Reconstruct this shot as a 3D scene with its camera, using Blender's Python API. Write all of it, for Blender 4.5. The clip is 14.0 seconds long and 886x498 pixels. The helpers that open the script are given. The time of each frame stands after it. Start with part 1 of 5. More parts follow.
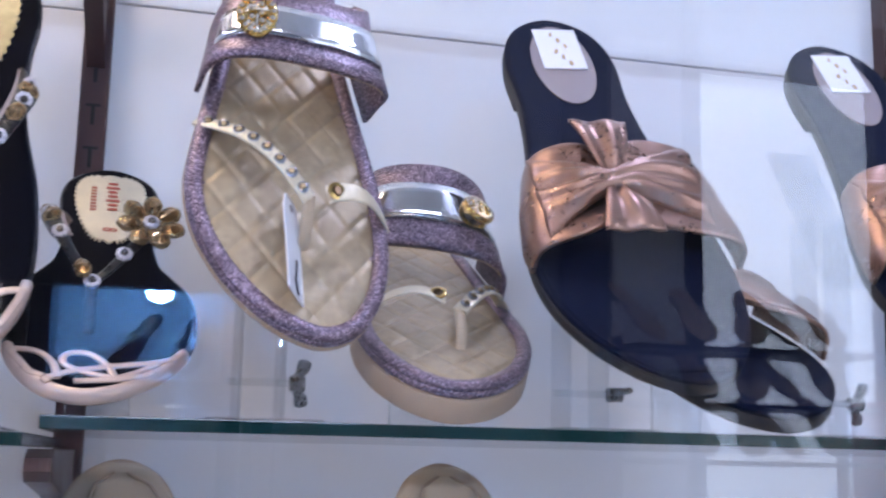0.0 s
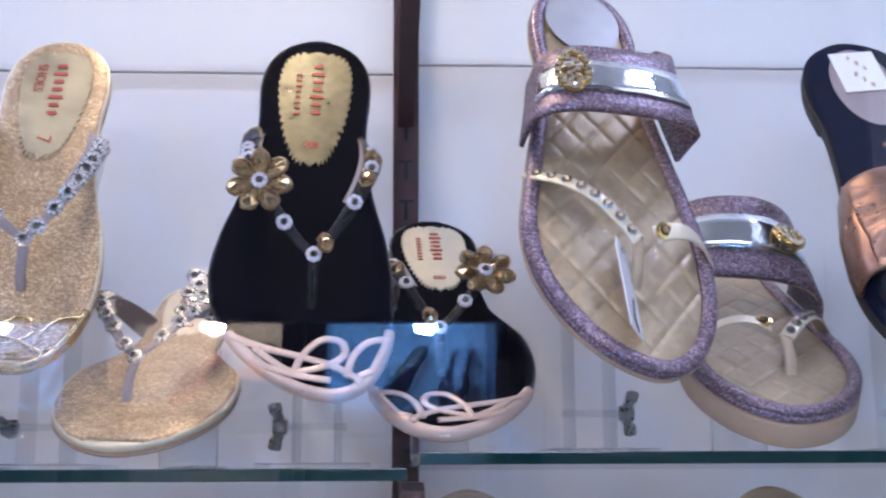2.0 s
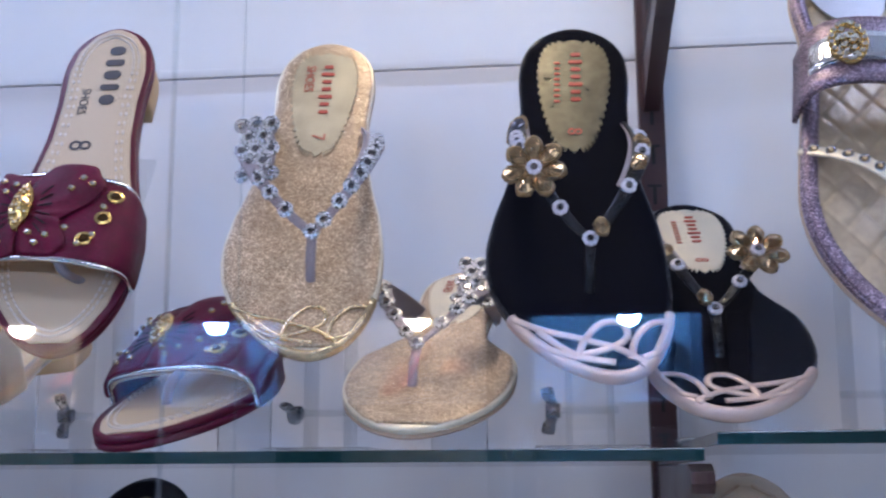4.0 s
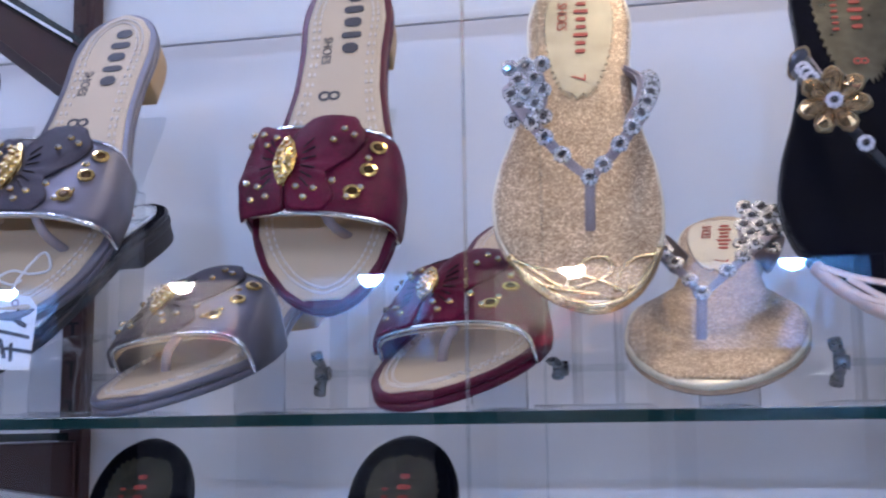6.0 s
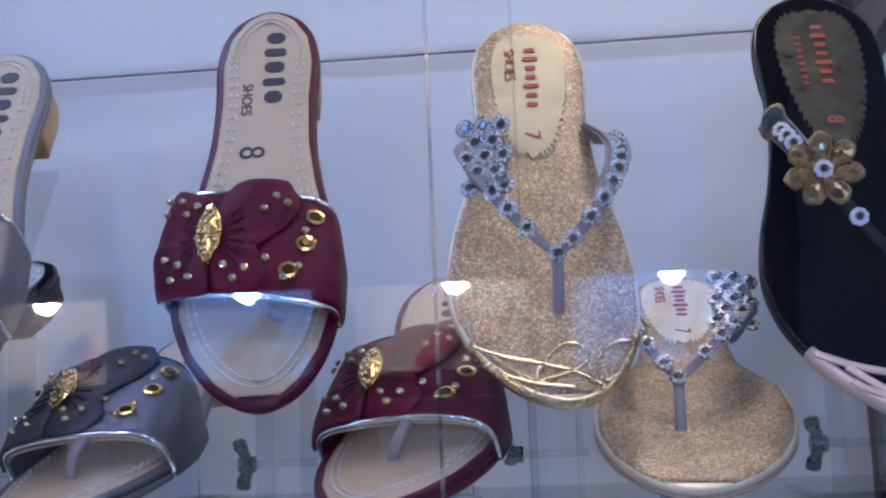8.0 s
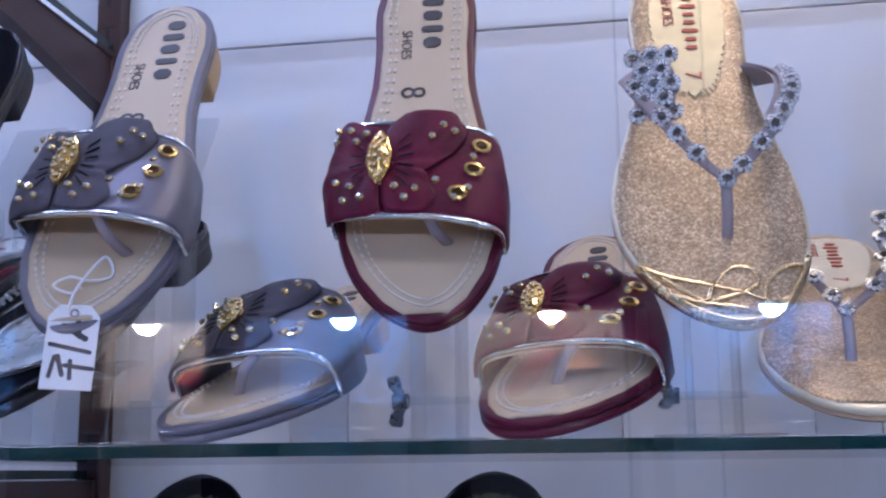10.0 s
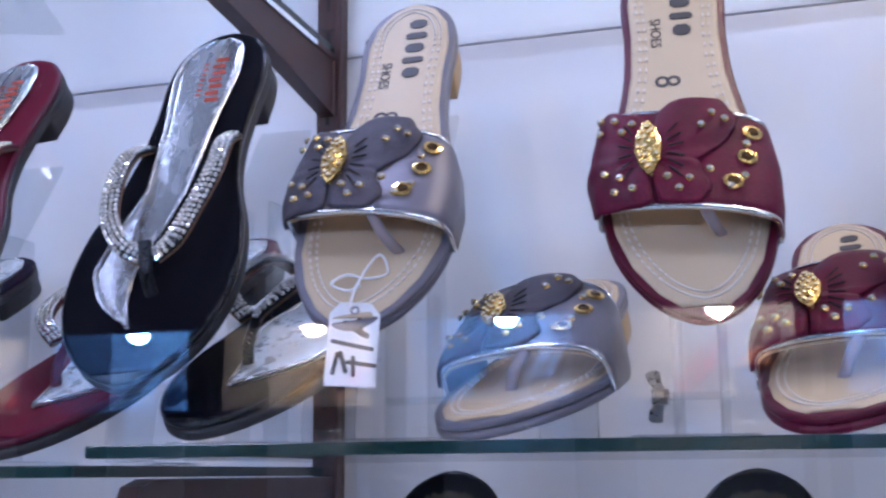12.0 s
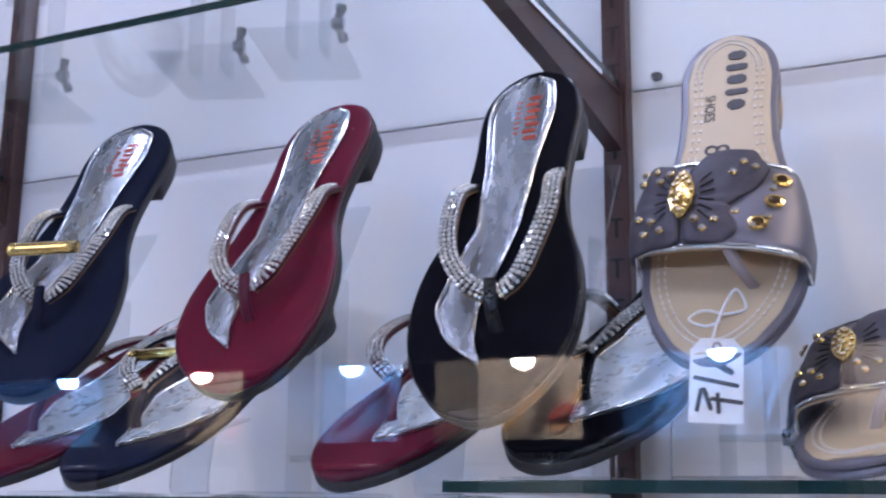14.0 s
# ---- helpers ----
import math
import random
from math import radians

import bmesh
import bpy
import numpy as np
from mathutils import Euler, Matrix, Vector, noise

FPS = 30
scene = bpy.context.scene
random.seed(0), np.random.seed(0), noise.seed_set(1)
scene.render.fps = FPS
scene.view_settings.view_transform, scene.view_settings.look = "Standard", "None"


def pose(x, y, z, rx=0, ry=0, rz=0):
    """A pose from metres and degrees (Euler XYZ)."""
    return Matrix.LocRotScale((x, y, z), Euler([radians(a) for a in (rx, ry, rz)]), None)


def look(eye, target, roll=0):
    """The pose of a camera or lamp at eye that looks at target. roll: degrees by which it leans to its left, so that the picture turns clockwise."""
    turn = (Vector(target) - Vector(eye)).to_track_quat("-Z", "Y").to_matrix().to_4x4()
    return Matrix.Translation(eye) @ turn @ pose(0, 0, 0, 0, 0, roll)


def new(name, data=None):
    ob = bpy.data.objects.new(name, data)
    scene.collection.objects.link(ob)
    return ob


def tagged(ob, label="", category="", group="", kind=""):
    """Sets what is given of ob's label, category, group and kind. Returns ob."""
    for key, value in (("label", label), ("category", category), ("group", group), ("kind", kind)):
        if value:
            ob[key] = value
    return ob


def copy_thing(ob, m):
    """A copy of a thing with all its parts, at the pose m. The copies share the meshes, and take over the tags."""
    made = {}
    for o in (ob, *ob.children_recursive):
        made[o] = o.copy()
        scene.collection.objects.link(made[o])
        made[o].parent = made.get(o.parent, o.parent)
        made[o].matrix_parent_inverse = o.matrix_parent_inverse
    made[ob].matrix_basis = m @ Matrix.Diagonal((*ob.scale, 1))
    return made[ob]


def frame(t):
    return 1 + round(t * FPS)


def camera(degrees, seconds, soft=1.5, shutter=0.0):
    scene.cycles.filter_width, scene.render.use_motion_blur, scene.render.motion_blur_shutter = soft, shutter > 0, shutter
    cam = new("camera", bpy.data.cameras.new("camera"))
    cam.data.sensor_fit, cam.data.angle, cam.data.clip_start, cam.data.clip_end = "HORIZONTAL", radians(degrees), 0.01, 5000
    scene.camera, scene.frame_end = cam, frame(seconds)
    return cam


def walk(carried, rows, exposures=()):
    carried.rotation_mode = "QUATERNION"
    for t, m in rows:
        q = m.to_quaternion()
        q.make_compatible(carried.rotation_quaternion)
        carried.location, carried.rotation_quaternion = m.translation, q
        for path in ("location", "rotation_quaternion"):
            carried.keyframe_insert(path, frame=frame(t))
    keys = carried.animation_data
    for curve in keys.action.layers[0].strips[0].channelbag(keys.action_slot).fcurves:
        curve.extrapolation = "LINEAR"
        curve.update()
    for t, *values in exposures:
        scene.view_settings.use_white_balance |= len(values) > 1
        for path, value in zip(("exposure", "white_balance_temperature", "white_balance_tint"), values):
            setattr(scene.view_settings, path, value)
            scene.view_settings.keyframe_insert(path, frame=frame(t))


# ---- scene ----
cam = camera(40.95, 14.0, soft=2.2, shutter=0.4)
ROWS = [
    (0.0, -0.0086, -0.0073, 1.2028, 100.01, -1.21, -14.59),
    (0.5, -0.0255, -0.0097, 1.2018, 99.29, -0.08, -12.09),
    (1.0, -0.0348, -0.0166, 1.2021, 100.09, 0.26, -7.96),
    (1.5, -0.0441, -0.0279, 1.2034, 101.03, 0.24, -5.22),
    (2.0, -0.0515, -0.0341, 1.2046, 100.97, 0.26, -2.58),
    (2.5, -0.0586, -0.0371, 1.202, 101.07, 0.28, -0.16),
    (3.0, -0.066, -0.0386, 1.2024, 100.92, 0.15, 2.18),
    (3.5, -0.0786, -0.0398, 1.2008, 100.76, 0.19, 4.53),
    (4.0, -0.0921, -0.0401, 1.1992, 100.77, 0.3, 6.43),
    (4.2, -0.096, -0.0392, 1.1992, 100.69, 0.35, 7.25),
    (6.3, -0.1810, -0.0160, 1.2070, 98.24, 0.74, 12.75),
    (6.5, -0.1926, -0.0092, 1.2106, 99.47, 0.6, 8.89),
    (7.0, -0.2044, 0.0172, 1.2466, 98.11, 2.34, 5.75),
    (7.2, -0.203, 0.0233, 1.2587, 96.73, 2.95, 6.05),
    (9.3, -0.2271, 0.021, 1.2024, 101.53, 0.21, 7.18),
    (9.5, -0.2318, 0.0205, 1.1988, 101.1, 0.31, 7.74),
    (10.0, -0.2408, 0.0217, 1.1975, 100.73, 0.55, 10.02),
    (10.5, -0.2492, 0.0212, 1.1983, 100.71, 0.72, 10.57),
    (11.0, -0.2605, 0.0204, 1.1971, 100.72, 0.88, 13.08),
    (11.5, -0.275, 0.0192, 1.1962, 100.43, 0.5, 14.72),
    (12.0, -0.2917, 0.0157, 1.197, 100.73, 0.46, 16.91),
    (12.5, -0.3061, 0.0129, 1.1959, 101.22, 0.12, 18.32),
    (13.0, -0.3209, 0.0059, 1.1989, 101.16, -0.11, 20.27),
    (13.5, -0.3424, -0.0039, 1.1977, 102.23, -0.8, 23.13),
    (14.0, -0.3528, -0.0094, 1.1982, 102.27, -0.6, 25.69),
]
EXPOSURES = [(0.0, 0.0, 6260, 10), (1.5, 0.02, 6200, 10), (3.0, -0.34, 6050, 10), (4.2, -0.34, 5850, 9), (6.5, -0.34, 5860, 12), (7.2, -0.64, 5550, 9), (9.3, -0.72, 5460, 14), (9.8, -0.56, 5560, 14), (11.0, -0.23, 5760, 13), (12.5, -0.11, 5960, 11), (14.0, -0.17, 6360, 10)]
walk(cam, [(t, pose(x, y, z, rx, ry, rz)) for t, x, y, z, rx, ry, rz in ROWS], EXPOSURES)
# ---- heights and depths of the showcase ----
WALL_Y = 0.692
GLASS_Y = 0.395
BAYS = [(-0.0395, 0.480, 1.2148, 1.4658), (-0.5625, -0.0435, 1.2088, 1.4590), (-1.0855, -0.5665, 1.2015, 1.4557)]
UPRIGHTS = [0.4875, -0.0415, -0.5665, -1.0855]
LAMP_STEP, LAMP_X0, OPP_Y, LAMP_Z, FASCIA_Z = 0.506, 0.036, -1.96, 1.574, 1.567

# ---- world and lights ----
scene.cycles.transparent_max_bounces = 32
world = bpy.data.worlds.new("world")
world.use_nodes = True
scene.world = world
sky = world.node_tree.nodes.new("ShaderNodeTexSky")
sky.sky_type, sky.sun_disc, sky.sun_elevation, sky.sun_rotation = "NISHITA", False, radians(35), radians(200)
world.node_tree.links.new(sky.outputs[0], world.node_tree.nodes["Background"].inputs[0])
world.node_tree.nodes["Background"].inputs[1].default_value = 0.1


def area(name, m, size, power, color, shape="DISK", size_y=None):
    data = bpy.data.lights.new(name, "AREA")
    data.shape, data.size, data.energy, data.color = shape, size, power, color
    if size_y:
        data.size_y = size_y
    ob = new(name, data)
    ob.matrix_world = m
    return ob


# downlights in the top board of the showcase, cool and warm in turn
for lx, power, color in ((-0.14, 1.4, (1.0, 0.79, 0.62)), (0.37, 1.7, (0.58, 0.63, 1.0)), (-0.62, 2.15, (0.60, 0.64, 1.0)), (-1.05, 0.9, (0.64, 0.67, 1.0))):
    area("showcase_downlight", pose(lx, 0.52, 1.93, 0, 0, 0), 0.09, power, color)
# unseen extra lamp, added to warm the upper wall beside the upright
area("showcase_spotlight", look((-0.13, 0.585, 1.74), (-0.12, 0.66, 1.40)), 0.05, 0.55, (1.0, 0.74, 0.50))
# the globe lamps of the opposite showcase, cool and warm in turn
for lk in range(-7, 1):
    data = bpy.data.lights.new("globe_light", "POINT")
    data.energy, data.color, data.shadow_soft_size = (80, (0.17, 0.44, 1.0), 0.030) if lk % 2 == 0 else (62, (1.0, 0.76, 0.56), 0.030)
    new("globe_light", data).location = (LAMP_X0 + lk * LAMP_STEP, OPP_Y - 0.05, LAMP_Z)
# flat ceiling panels over the aisle, unseen, added for general front light
for lx in (-1.5, 0.1, 1.7):
    area("ceiling_panel_light", pose(lx, -0.75, 2.46, 0, 0, 0), 0.55, 8, (0.68, 0.71, 1.0), "SQUARE")

# ---- materials ----


def nodes_of(name):
    m = bpy.data.materials.new(name)
    m.use_nodes = True
    return m, m.node_tree.nodes, m.node_tree.links, m.node_tree.nodes["Principled BSDF"]


def mat(name, color, rough=0.5, metal=0.0, vary=0.12, scale=60.0, bump=0.05, grain=900.0, sheen=0.0, coat=0.0, warp=(1, 1, 1), spec=0.5):
    """A surface with variation at two scales, and a fine relief."""
    m, n, l, b = nodes_of(name)
    tc = n.new("ShaderNodeTexCoord")
    mp = n.new("ShaderNodeMapping")
    mp.inputs["Scale"].default_value = warp
    l.new(tc.outputs["Object"], mp.inputs[0])
    big, fine = n.new("ShaderNodeTexNoise"), n.new("ShaderNodeTexNoise")
    big.inputs["Scale"].default_value, big.inputs["Detail"].default_value = scale, 4
    fine.inputs["Scale"].default_value, fine.inputs["Detail"].default_value = grain, 3
    l.new(mp.outputs[0], big.inputs[0]), l.new(mp.outputs[0], fine.inputs[0])
    add = n.new("ShaderNodeMath")
    add.operation = "ADD"
    l.new(big.outputs[0], add.inputs[0]), l.new(fine.outputs[0], add.inputs[1])
    ramp = n.new("ShaderNodeMapRange")
    ramp.inputs[1].default_value, ramp.inputs[2].default_value = 0.7, 1.3
    ramp.inputs[3].default_value, ramp.inputs[4].default_value = 1 - vary, 1 + vary
    l.new(add.outputs[0], ramp.inputs[0])
    mul = n.new("ShaderNodeVectorMath")
    mul.operation = "SCALE"
    mul.inputs[0].default_value = color
    l.new(ramp.outputs[0], mul.inputs["Scale"]), l.new(mul.outputs[0], b.inputs["Base Color"])
    rr = n.new("ShaderNodeMapRange")
    rr.inputs[1].default_value, rr.inputs[2].default_value = 0.7, 1.3
    rr.inputs[3].default_value, rr.inputs[4].default_value = max(0.02, rough - 0.08), min(1, rough + 0.08)
    l.new(add.outputs[0], rr.inputs[0]), l.new(rr.outputs[0], b.inputs["Roughness"])
    b.inputs["Metallic"].default_value = metal
    b.inputs["Specular IOR Level"].default_value = spec
    b.inputs["Sheen Weight"].default_value, b.inputs["Coat Weight"].default_value = sheen, coat
    b.inputs["Coat Roughness"].default_value = 0.1
    if bump:
        bp = n.new("ShaderNodeBump")
        bp.inputs["Strength"].default_value, bp.inputs["Distance"].default_value = bump, 0.0008
        l.new(add.outputs[0], bp.inputs["Height"]), l.new(bp.outputs[0], b.inputs["Normal"])
    return m


def glitter(name, dark, light, cell=1500.0, metal=0.6, rough=0.35):
    """Loose sparkling flakes: each cell tilts and shines on its own."""
    m, n, l, b = nodes_of(name)
    tc = n.new("ShaderNodeTexCoord")
    vo = n.new("ShaderNodeTexVoronoi")
    vo.inputs["Scale"].default_value = cell
    l.new(tc.outputs["Object"], vo.inputs["Vector"])
    no = n.new("ShaderNodeTexNoise")
    no.inputs["Scale"].default_value = 45
    l.new(tc.outputs["Object"], no.inputs[0])
    sep = n.new("ShaderNodeSeparateColor")
    l.new(vo.outputs["Color"], sep.inputs[0])
    pw = n.new("ShaderNodeMath")
    pw.operation, pw.inputs[1].default_value = "POWER", 2.2
    l.new(sep.outputs[0], pw.inputs[0])
    mx = n.new("ShaderNodeMix")
    mx.data_type = "RGBA"
    mx.inputs["A"].default_value, mx.inputs["B"].default_value = (*dark, 1), (*light, 1)
    l.new(pw.outputs[0], mx.inputs["Factor"])
    mr = n.new("ShaderNodeMapRange")
    mr.inputs[1].default_value, mr.inputs[2].default_value, mr.inputs[3].default_value, mr.inputs[4].default_value = 0.3, 0.7, 0.8, 1.15
    l.new(no.outputs[0], mr.inputs[0])
    sc = n.new("ShaderNodeVectorMath")
    sc.operation = "SCALE"
    l.new(mx.outputs["Result"], sc.inputs[0]), l.new(mr.outputs[0], sc.inputs["Scale"]), l.new(sc.outputs[0], b.inputs["Base Color"])
    bp = n.new("ShaderNodeBump")
    bp.inputs["Strength"].default_value, bp.inputs["Distance"].default_value = 0.55, 0.0006
    l.new(sep.outputs[1], bp.inputs["Height"]), l.new(bp.outputs[0], b.inputs["Normal"])
    b.inputs["Metallic"].default_value, b.inputs["Roughness"].default_value = metal, rough
    return m


def clear(name, tint, base=0.04):
    """Clear glass or acrylic: see-through, with a mirror gloss that grows towards grazing angles."""
    m, n, l, b = nodes_of(name)
    n.remove(b)
    lw = n.new("ShaderNodeLayerWeight")
    pw, ml, ad = n.new("ShaderNodeMath"), n.new("ShaderNodeMath"), n.new("ShaderNodeMath")
    pw.operation, ml.operation, ad.operation = "POWER", "MULTIPLY", "ADD"
    pw.inputs[1].default_value, ml.inputs[1].default_value, ad.inputs[1].default_value = 5, 1 - base, base
    l.new(lw.outputs["Facing"], pw.inputs[0]), l.new(pw.outputs[0], ml.inputs[0]), l.new(ml.outputs[0], ad.inputs[0])
    tr, gl, mx = n.new("ShaderNodeBsdfTransparent"), n.new("ShaderNodeBsdfGlossy"), n.new("ShaderNodeMixShader")
    tr.inputs[0].default_value, gl.inputs["Roughness"].default_value = (*tint, 1), 0.0
    l.new(ad.outputs[0], mx.inputs[0]), l.new(tr.outputs[0], mx.inputs[1]), l.new(gl.outputs[0], mx.inputs[2])
    l.new(mx.outputs[0], n["Material Output"].inputs[0])
    return m


def glow(name, color, strength):
    m, n, l, b = nodes_of(name)
    b.inputs["Base Color"].default_value = (0.8, 0.8, 0.8, 1)
    b.inputs["Emission Color"].default_value, b.inputs["Emission Strength"].default_value = (*color, 1), strength
    return m


M_WALL = mat("white_laminate", (0.78, 0.78, 0.80), 0.42, 0, 0.02, 6, 0.05, 300)
M_SEAM = mat("dark_joint", (0.10, 0.10, 0.11), 0.8)
M_BROWN = mat("brown_powder_coat", (0.055, 0.022, 0.020), 0.38, 0.3, 0.25, 30, 0.2, 1500)
M_SLOT = mat("slot_shadow", (0.008, 0.006, 0.006), 0.9)
M_GLASS = clear("clear_glass", (0.965, 0.985, 0.98))
M_EDGE = mat("green_glass_edge", (0.006, 0.030, 0.029), 0.12, 0, 0.3, 25, 0.05)
M_PANE = clear("front_glass", (0.998, 0.999, 0.999), 0.043)
M_PEDGE = clear("pane_edge", (0.94, 0.96, 0.97))
M_ACRYL = clear("clear_acrylic", (0.942, 0.952, 0.96), 0.045)
M_NUT = mat("dull_nut_metal", (0.27, 0.27, 0.28), 0.30, 0.9, 0.3, 200)
M_BLACK = mat("black_suede", (0.0025, 0.0025, 0.0055), 0.85, 0, 0.3, 80, 0.3, 1500, spec=0.05)
M_BLACKGLOSS = mat("black_patent", (0.005, 0.005, 0.007), 0.3, 0, 0.2, 60, 0.1, spec=0.3)
M_NAVY = mat("navy_suede", (0.006, 0.009, 0.026), 0.8, 0, 0.3, 80, 0.3, 1500, spec=0.12)
# darkened in colour to offset lamp glare; the low mate's label stays pale
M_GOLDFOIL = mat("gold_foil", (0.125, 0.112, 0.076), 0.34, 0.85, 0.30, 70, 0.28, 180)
# mid tone between the dark and pale foils; the low mate's label is paler
M_PALEFOIL = mat("mid_gold_foil", (0.45, 0.39, 0.265), 0.48, 0.6, 0.2, 45, 0.4, 80)
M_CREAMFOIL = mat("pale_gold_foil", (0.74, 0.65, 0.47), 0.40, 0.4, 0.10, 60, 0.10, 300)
M_GOLD = mat("gold_metal", (0.72, 0.50, 0.18), 0.18, 1.0, 0.15, 120)
M_ROSEGOLD = mat("rose_gold_lattice", (0.66, 0.50, 0.42), 0.34, 0.35, 0.1, 120, 0.03)
M_SILVER = mat("mirror_silver", (0.82, 0.83, 0.84), 0.10, 1.0, 0.06, 70, 0.12, 500)
M_CRINKLE = mat("brushed_silver_foil", (0.52, 0.55, 0.58), 0.26, 0.9, 0.06, 70, 0.11, 260, warp=(1, 0.35, 1))
M_LEAF = mat("pale_silver_leaf", (0.74, 0.80, 0.82), 0.30, 0.55, 0.08, 60, 0.15, 220)
M_GLITGOLD = glitter("gold_glitter", (0.33, 0.215, 0.12), (0.90, 0.70, 0.45), 1700, 0.35, 0.42)
M_GLITMAUVE = glitter("mauve_glitter", (0.10, 0.065, 0.09), (0.55, 0.42, 0.50), 1500, 0.5, 0.4)
M_QUILT = mat("champagne_satin", (0.44, 0.345, 0.22), 0.40, 0.45, 0.18, 55, 0.4, 320)
M_HEELPATCH = mat("silver_grey_foil", (0.42, 0.41, 0.40), 0.4, 0.5, 0.12, 90, 0.2)
M_TANLEATHER = mat("beige_lining", (0.52, 0.40, 0.27), 0.55, 0, 0.1, 50)
# cream shifted towards tan, putting the warm lamp light into the colour
M_CREAM = mat("warmed_cream_insole", (0.55, 0.43, 0.29), 0.55, 0, 0.07, 40, 0.2, 1100)
M_STITCH = mat("cream_thread", (0.66, 0.60, 0.53), 0.7, 0, 0.08)
M_MAROON = mat("maroon_velvet", (0.094, 0.0012, 0.021), 0.5, 0, 0.45, 70, 0.35, 1200, 0.0, spec=0.16)
M_MAROONDK = mat("dark_maroon_edge", (0.078, 0.0016, 0.017), 0.4, 0, 0.2, 60, spec=0.25)
M_RED = mat("crimson_suede", (0.112, 0.003, 0.018), 0.7, 0, 0.2, 70, 0.25, 1200, spec=0.15)
M_GREY = mat("pewter_grey_leather", (0.15, 0.14, 0.17), 0.38, 0.25, 0.14, 60, 0.25, 1000)
M_GREYFLW = mat("grey_velvet", (0.055, 0.048, 0.064), 0.55, 0, 0.35, 70, 0.3, 1200, spec=0.25)
M_WOOD = mat("tan_heel_block", (0.50, 0.33, 0.15), 0.5, 0, 0.12, 40)
M_SOLE = mat("dark_outsole", (0.020, 0.018, 0.020), 0.6, 0, 0.2, 60)
M_SOLETAN = mat("tan_outsole", (0.42, 0.30, 0.20), 0.5, 0, 0.12, 50)
M_BRONZE = mat("bronze_satin", (0.35, 0.205, 0.15), 0.32, 0.85, 0.14, 50, 0.2, 500)
M_STONE = mat("crystal", (0.82, 0.80, 0.76), 0.10, 0.6, 0.6, 700, 0)
M_AMBER = mat("amber_crystal", (0.46, 0.31, 0.16), 0.06, 0.8, 0.5, 160, 0)
M_SMOKE = mat("smoky_pear_stone", (0.10, 0.10, 0.12), 0.08, 0.5, 0.3, 160, 0)
M_WHITESET = mat("white_bead_setting", (0.58, 0.56, 0.60), 0.3, 0.2, 0.2, 700, 0.4)
M_SILVSET = mat("grey_silver_setting", (0.44, 0.425, 0.42), 0.28, 0.75, 0.25, 700, 0.4)
M_DARKSTONE = mat("smoky_crystal", (0.36, 0.34, 0.34), 0.10, 0.9, 0.3, 300, 0)
M_THINGOLD = mat("thin_gold_line", (0.78, 0.60, 0.34), 0.22, 0.9, 0.12, 120)
M_LINING = mat("brown_lining", (0.16, 0.075, 0.035), 0.6, 0, 0.15, 60)
M_INK = mat("dark_print", (0.05, 0.045, 0.05), 0.6)
M_INKRED = mat("red_print", (0.42, 0.07, 0.04), 0.6)
M_PAPER = mat("white_card", (0.80, 0.80, 0.82), 0.6, 0, 0.03, 30)
M_STRAPGREY = mat("taupe_lining", (0.30, 0.25, 0.26), 0.7, 0, 0.1)
M_EDGEBACK = clear("pale_glass_edge", (0.90, 0.92, 0.93))
M_OPPGREY = mat("grey_display_panel", (0.16, 0.17, 0.20), 0.5, 0, 0.06, 5)
M_FASCIA = mat("dark_fascia", (0.018, 0.018, 0.020), 0.6, 0, 0.2, 4)
M_POST = mat("dark_post", (0.02, 0.022, 0.028), 0.4, 0.2)
M_FLOOR = mat("floor_tile", (0.36, 0.33, 0.30), 0.3, 0, 0.1, 3, 0.05)
M_PAINT = mat("wall_paint", (0.55, 0.55, 0.56), 0.7, 0, 0.04, 3)
M_WHITEPANEL = mat("white_display_panel", (0.72, 0.73, 0.76), 0.5, 0, 0.04, 5)
M_BULB = clear("bulb_glass", (0.99, 0.99, 0.99))
M_DISC = glow("shelf_light_disc", (0.9, 0.94, 1.0), 25)
M_PANELGLOW = glow("fill_light_panel", (0.85, 0.92, 1.0), 4)
M_DAY = glow("daylight_backdrop", (0.70, 0.80, 1.0), 3.3)

# ---- mesh helpers ----


def mesh(name, verts, faces, mats, smooth=True, idx=None):
    me = bpy.data.meshes.new(name)
    me.from_pydata([tuple(v) for v in verts], [], faces)
    for m in (mats if isinstance(mats, (list, tuple)) else [mats]):
        me.materials.append(m)
    me.polygons.foreach_set("use_smooth", [smooth] * len(me.polygons))
    if idx is not None:
        me.polygons.foreach_set("material_index", idx)
    me.update()
    return me


def part(name, me, parent, label="", m=None):
    ob = new(name, me)
    if parent is not None:
        ob.parent = parent
    if m is not None:
        ob.matrix_basis = m
    if label:
        tagged(ob, label)
    return ob


def empty(name, m, label, category, group=""):
    ob = new(name)
    ob.empty_display_size = 0.02
    ob.matrix_basis = m
    return tagged(ob, label, category, group)


def box_data(x0, x1, y0, y1, z0, z1, b=0.0):
    bm = bmesh.new()
    bmesh.ops.create_cube(bm, size=1, matrix=Matrix.LocRotScale(((x0 + x1) / 2, (y0 + y1) / 2, (z0 + z1) / 2), None, (x1 - x0, y1 - y0, z1 - z0)))
    if b:
        bmesh.ops.bevel(bm, geom=bm.edges[:], offset=b, segments=2, affect="EDGES", profile=0.5)
    v = [tuple(p.co) for p in bm.verts]
    bm.verts.index_update()
    f = [[q.index for q in p.verts] for p in bm.faces]
    bm.free()
    return v, f


def box(name, x0, x1, y0, y1, z0, z1, m, b=0.0):
    return mesh(name, *box_data(x0, x1, y0, y1, z0, z1, b), m, False)


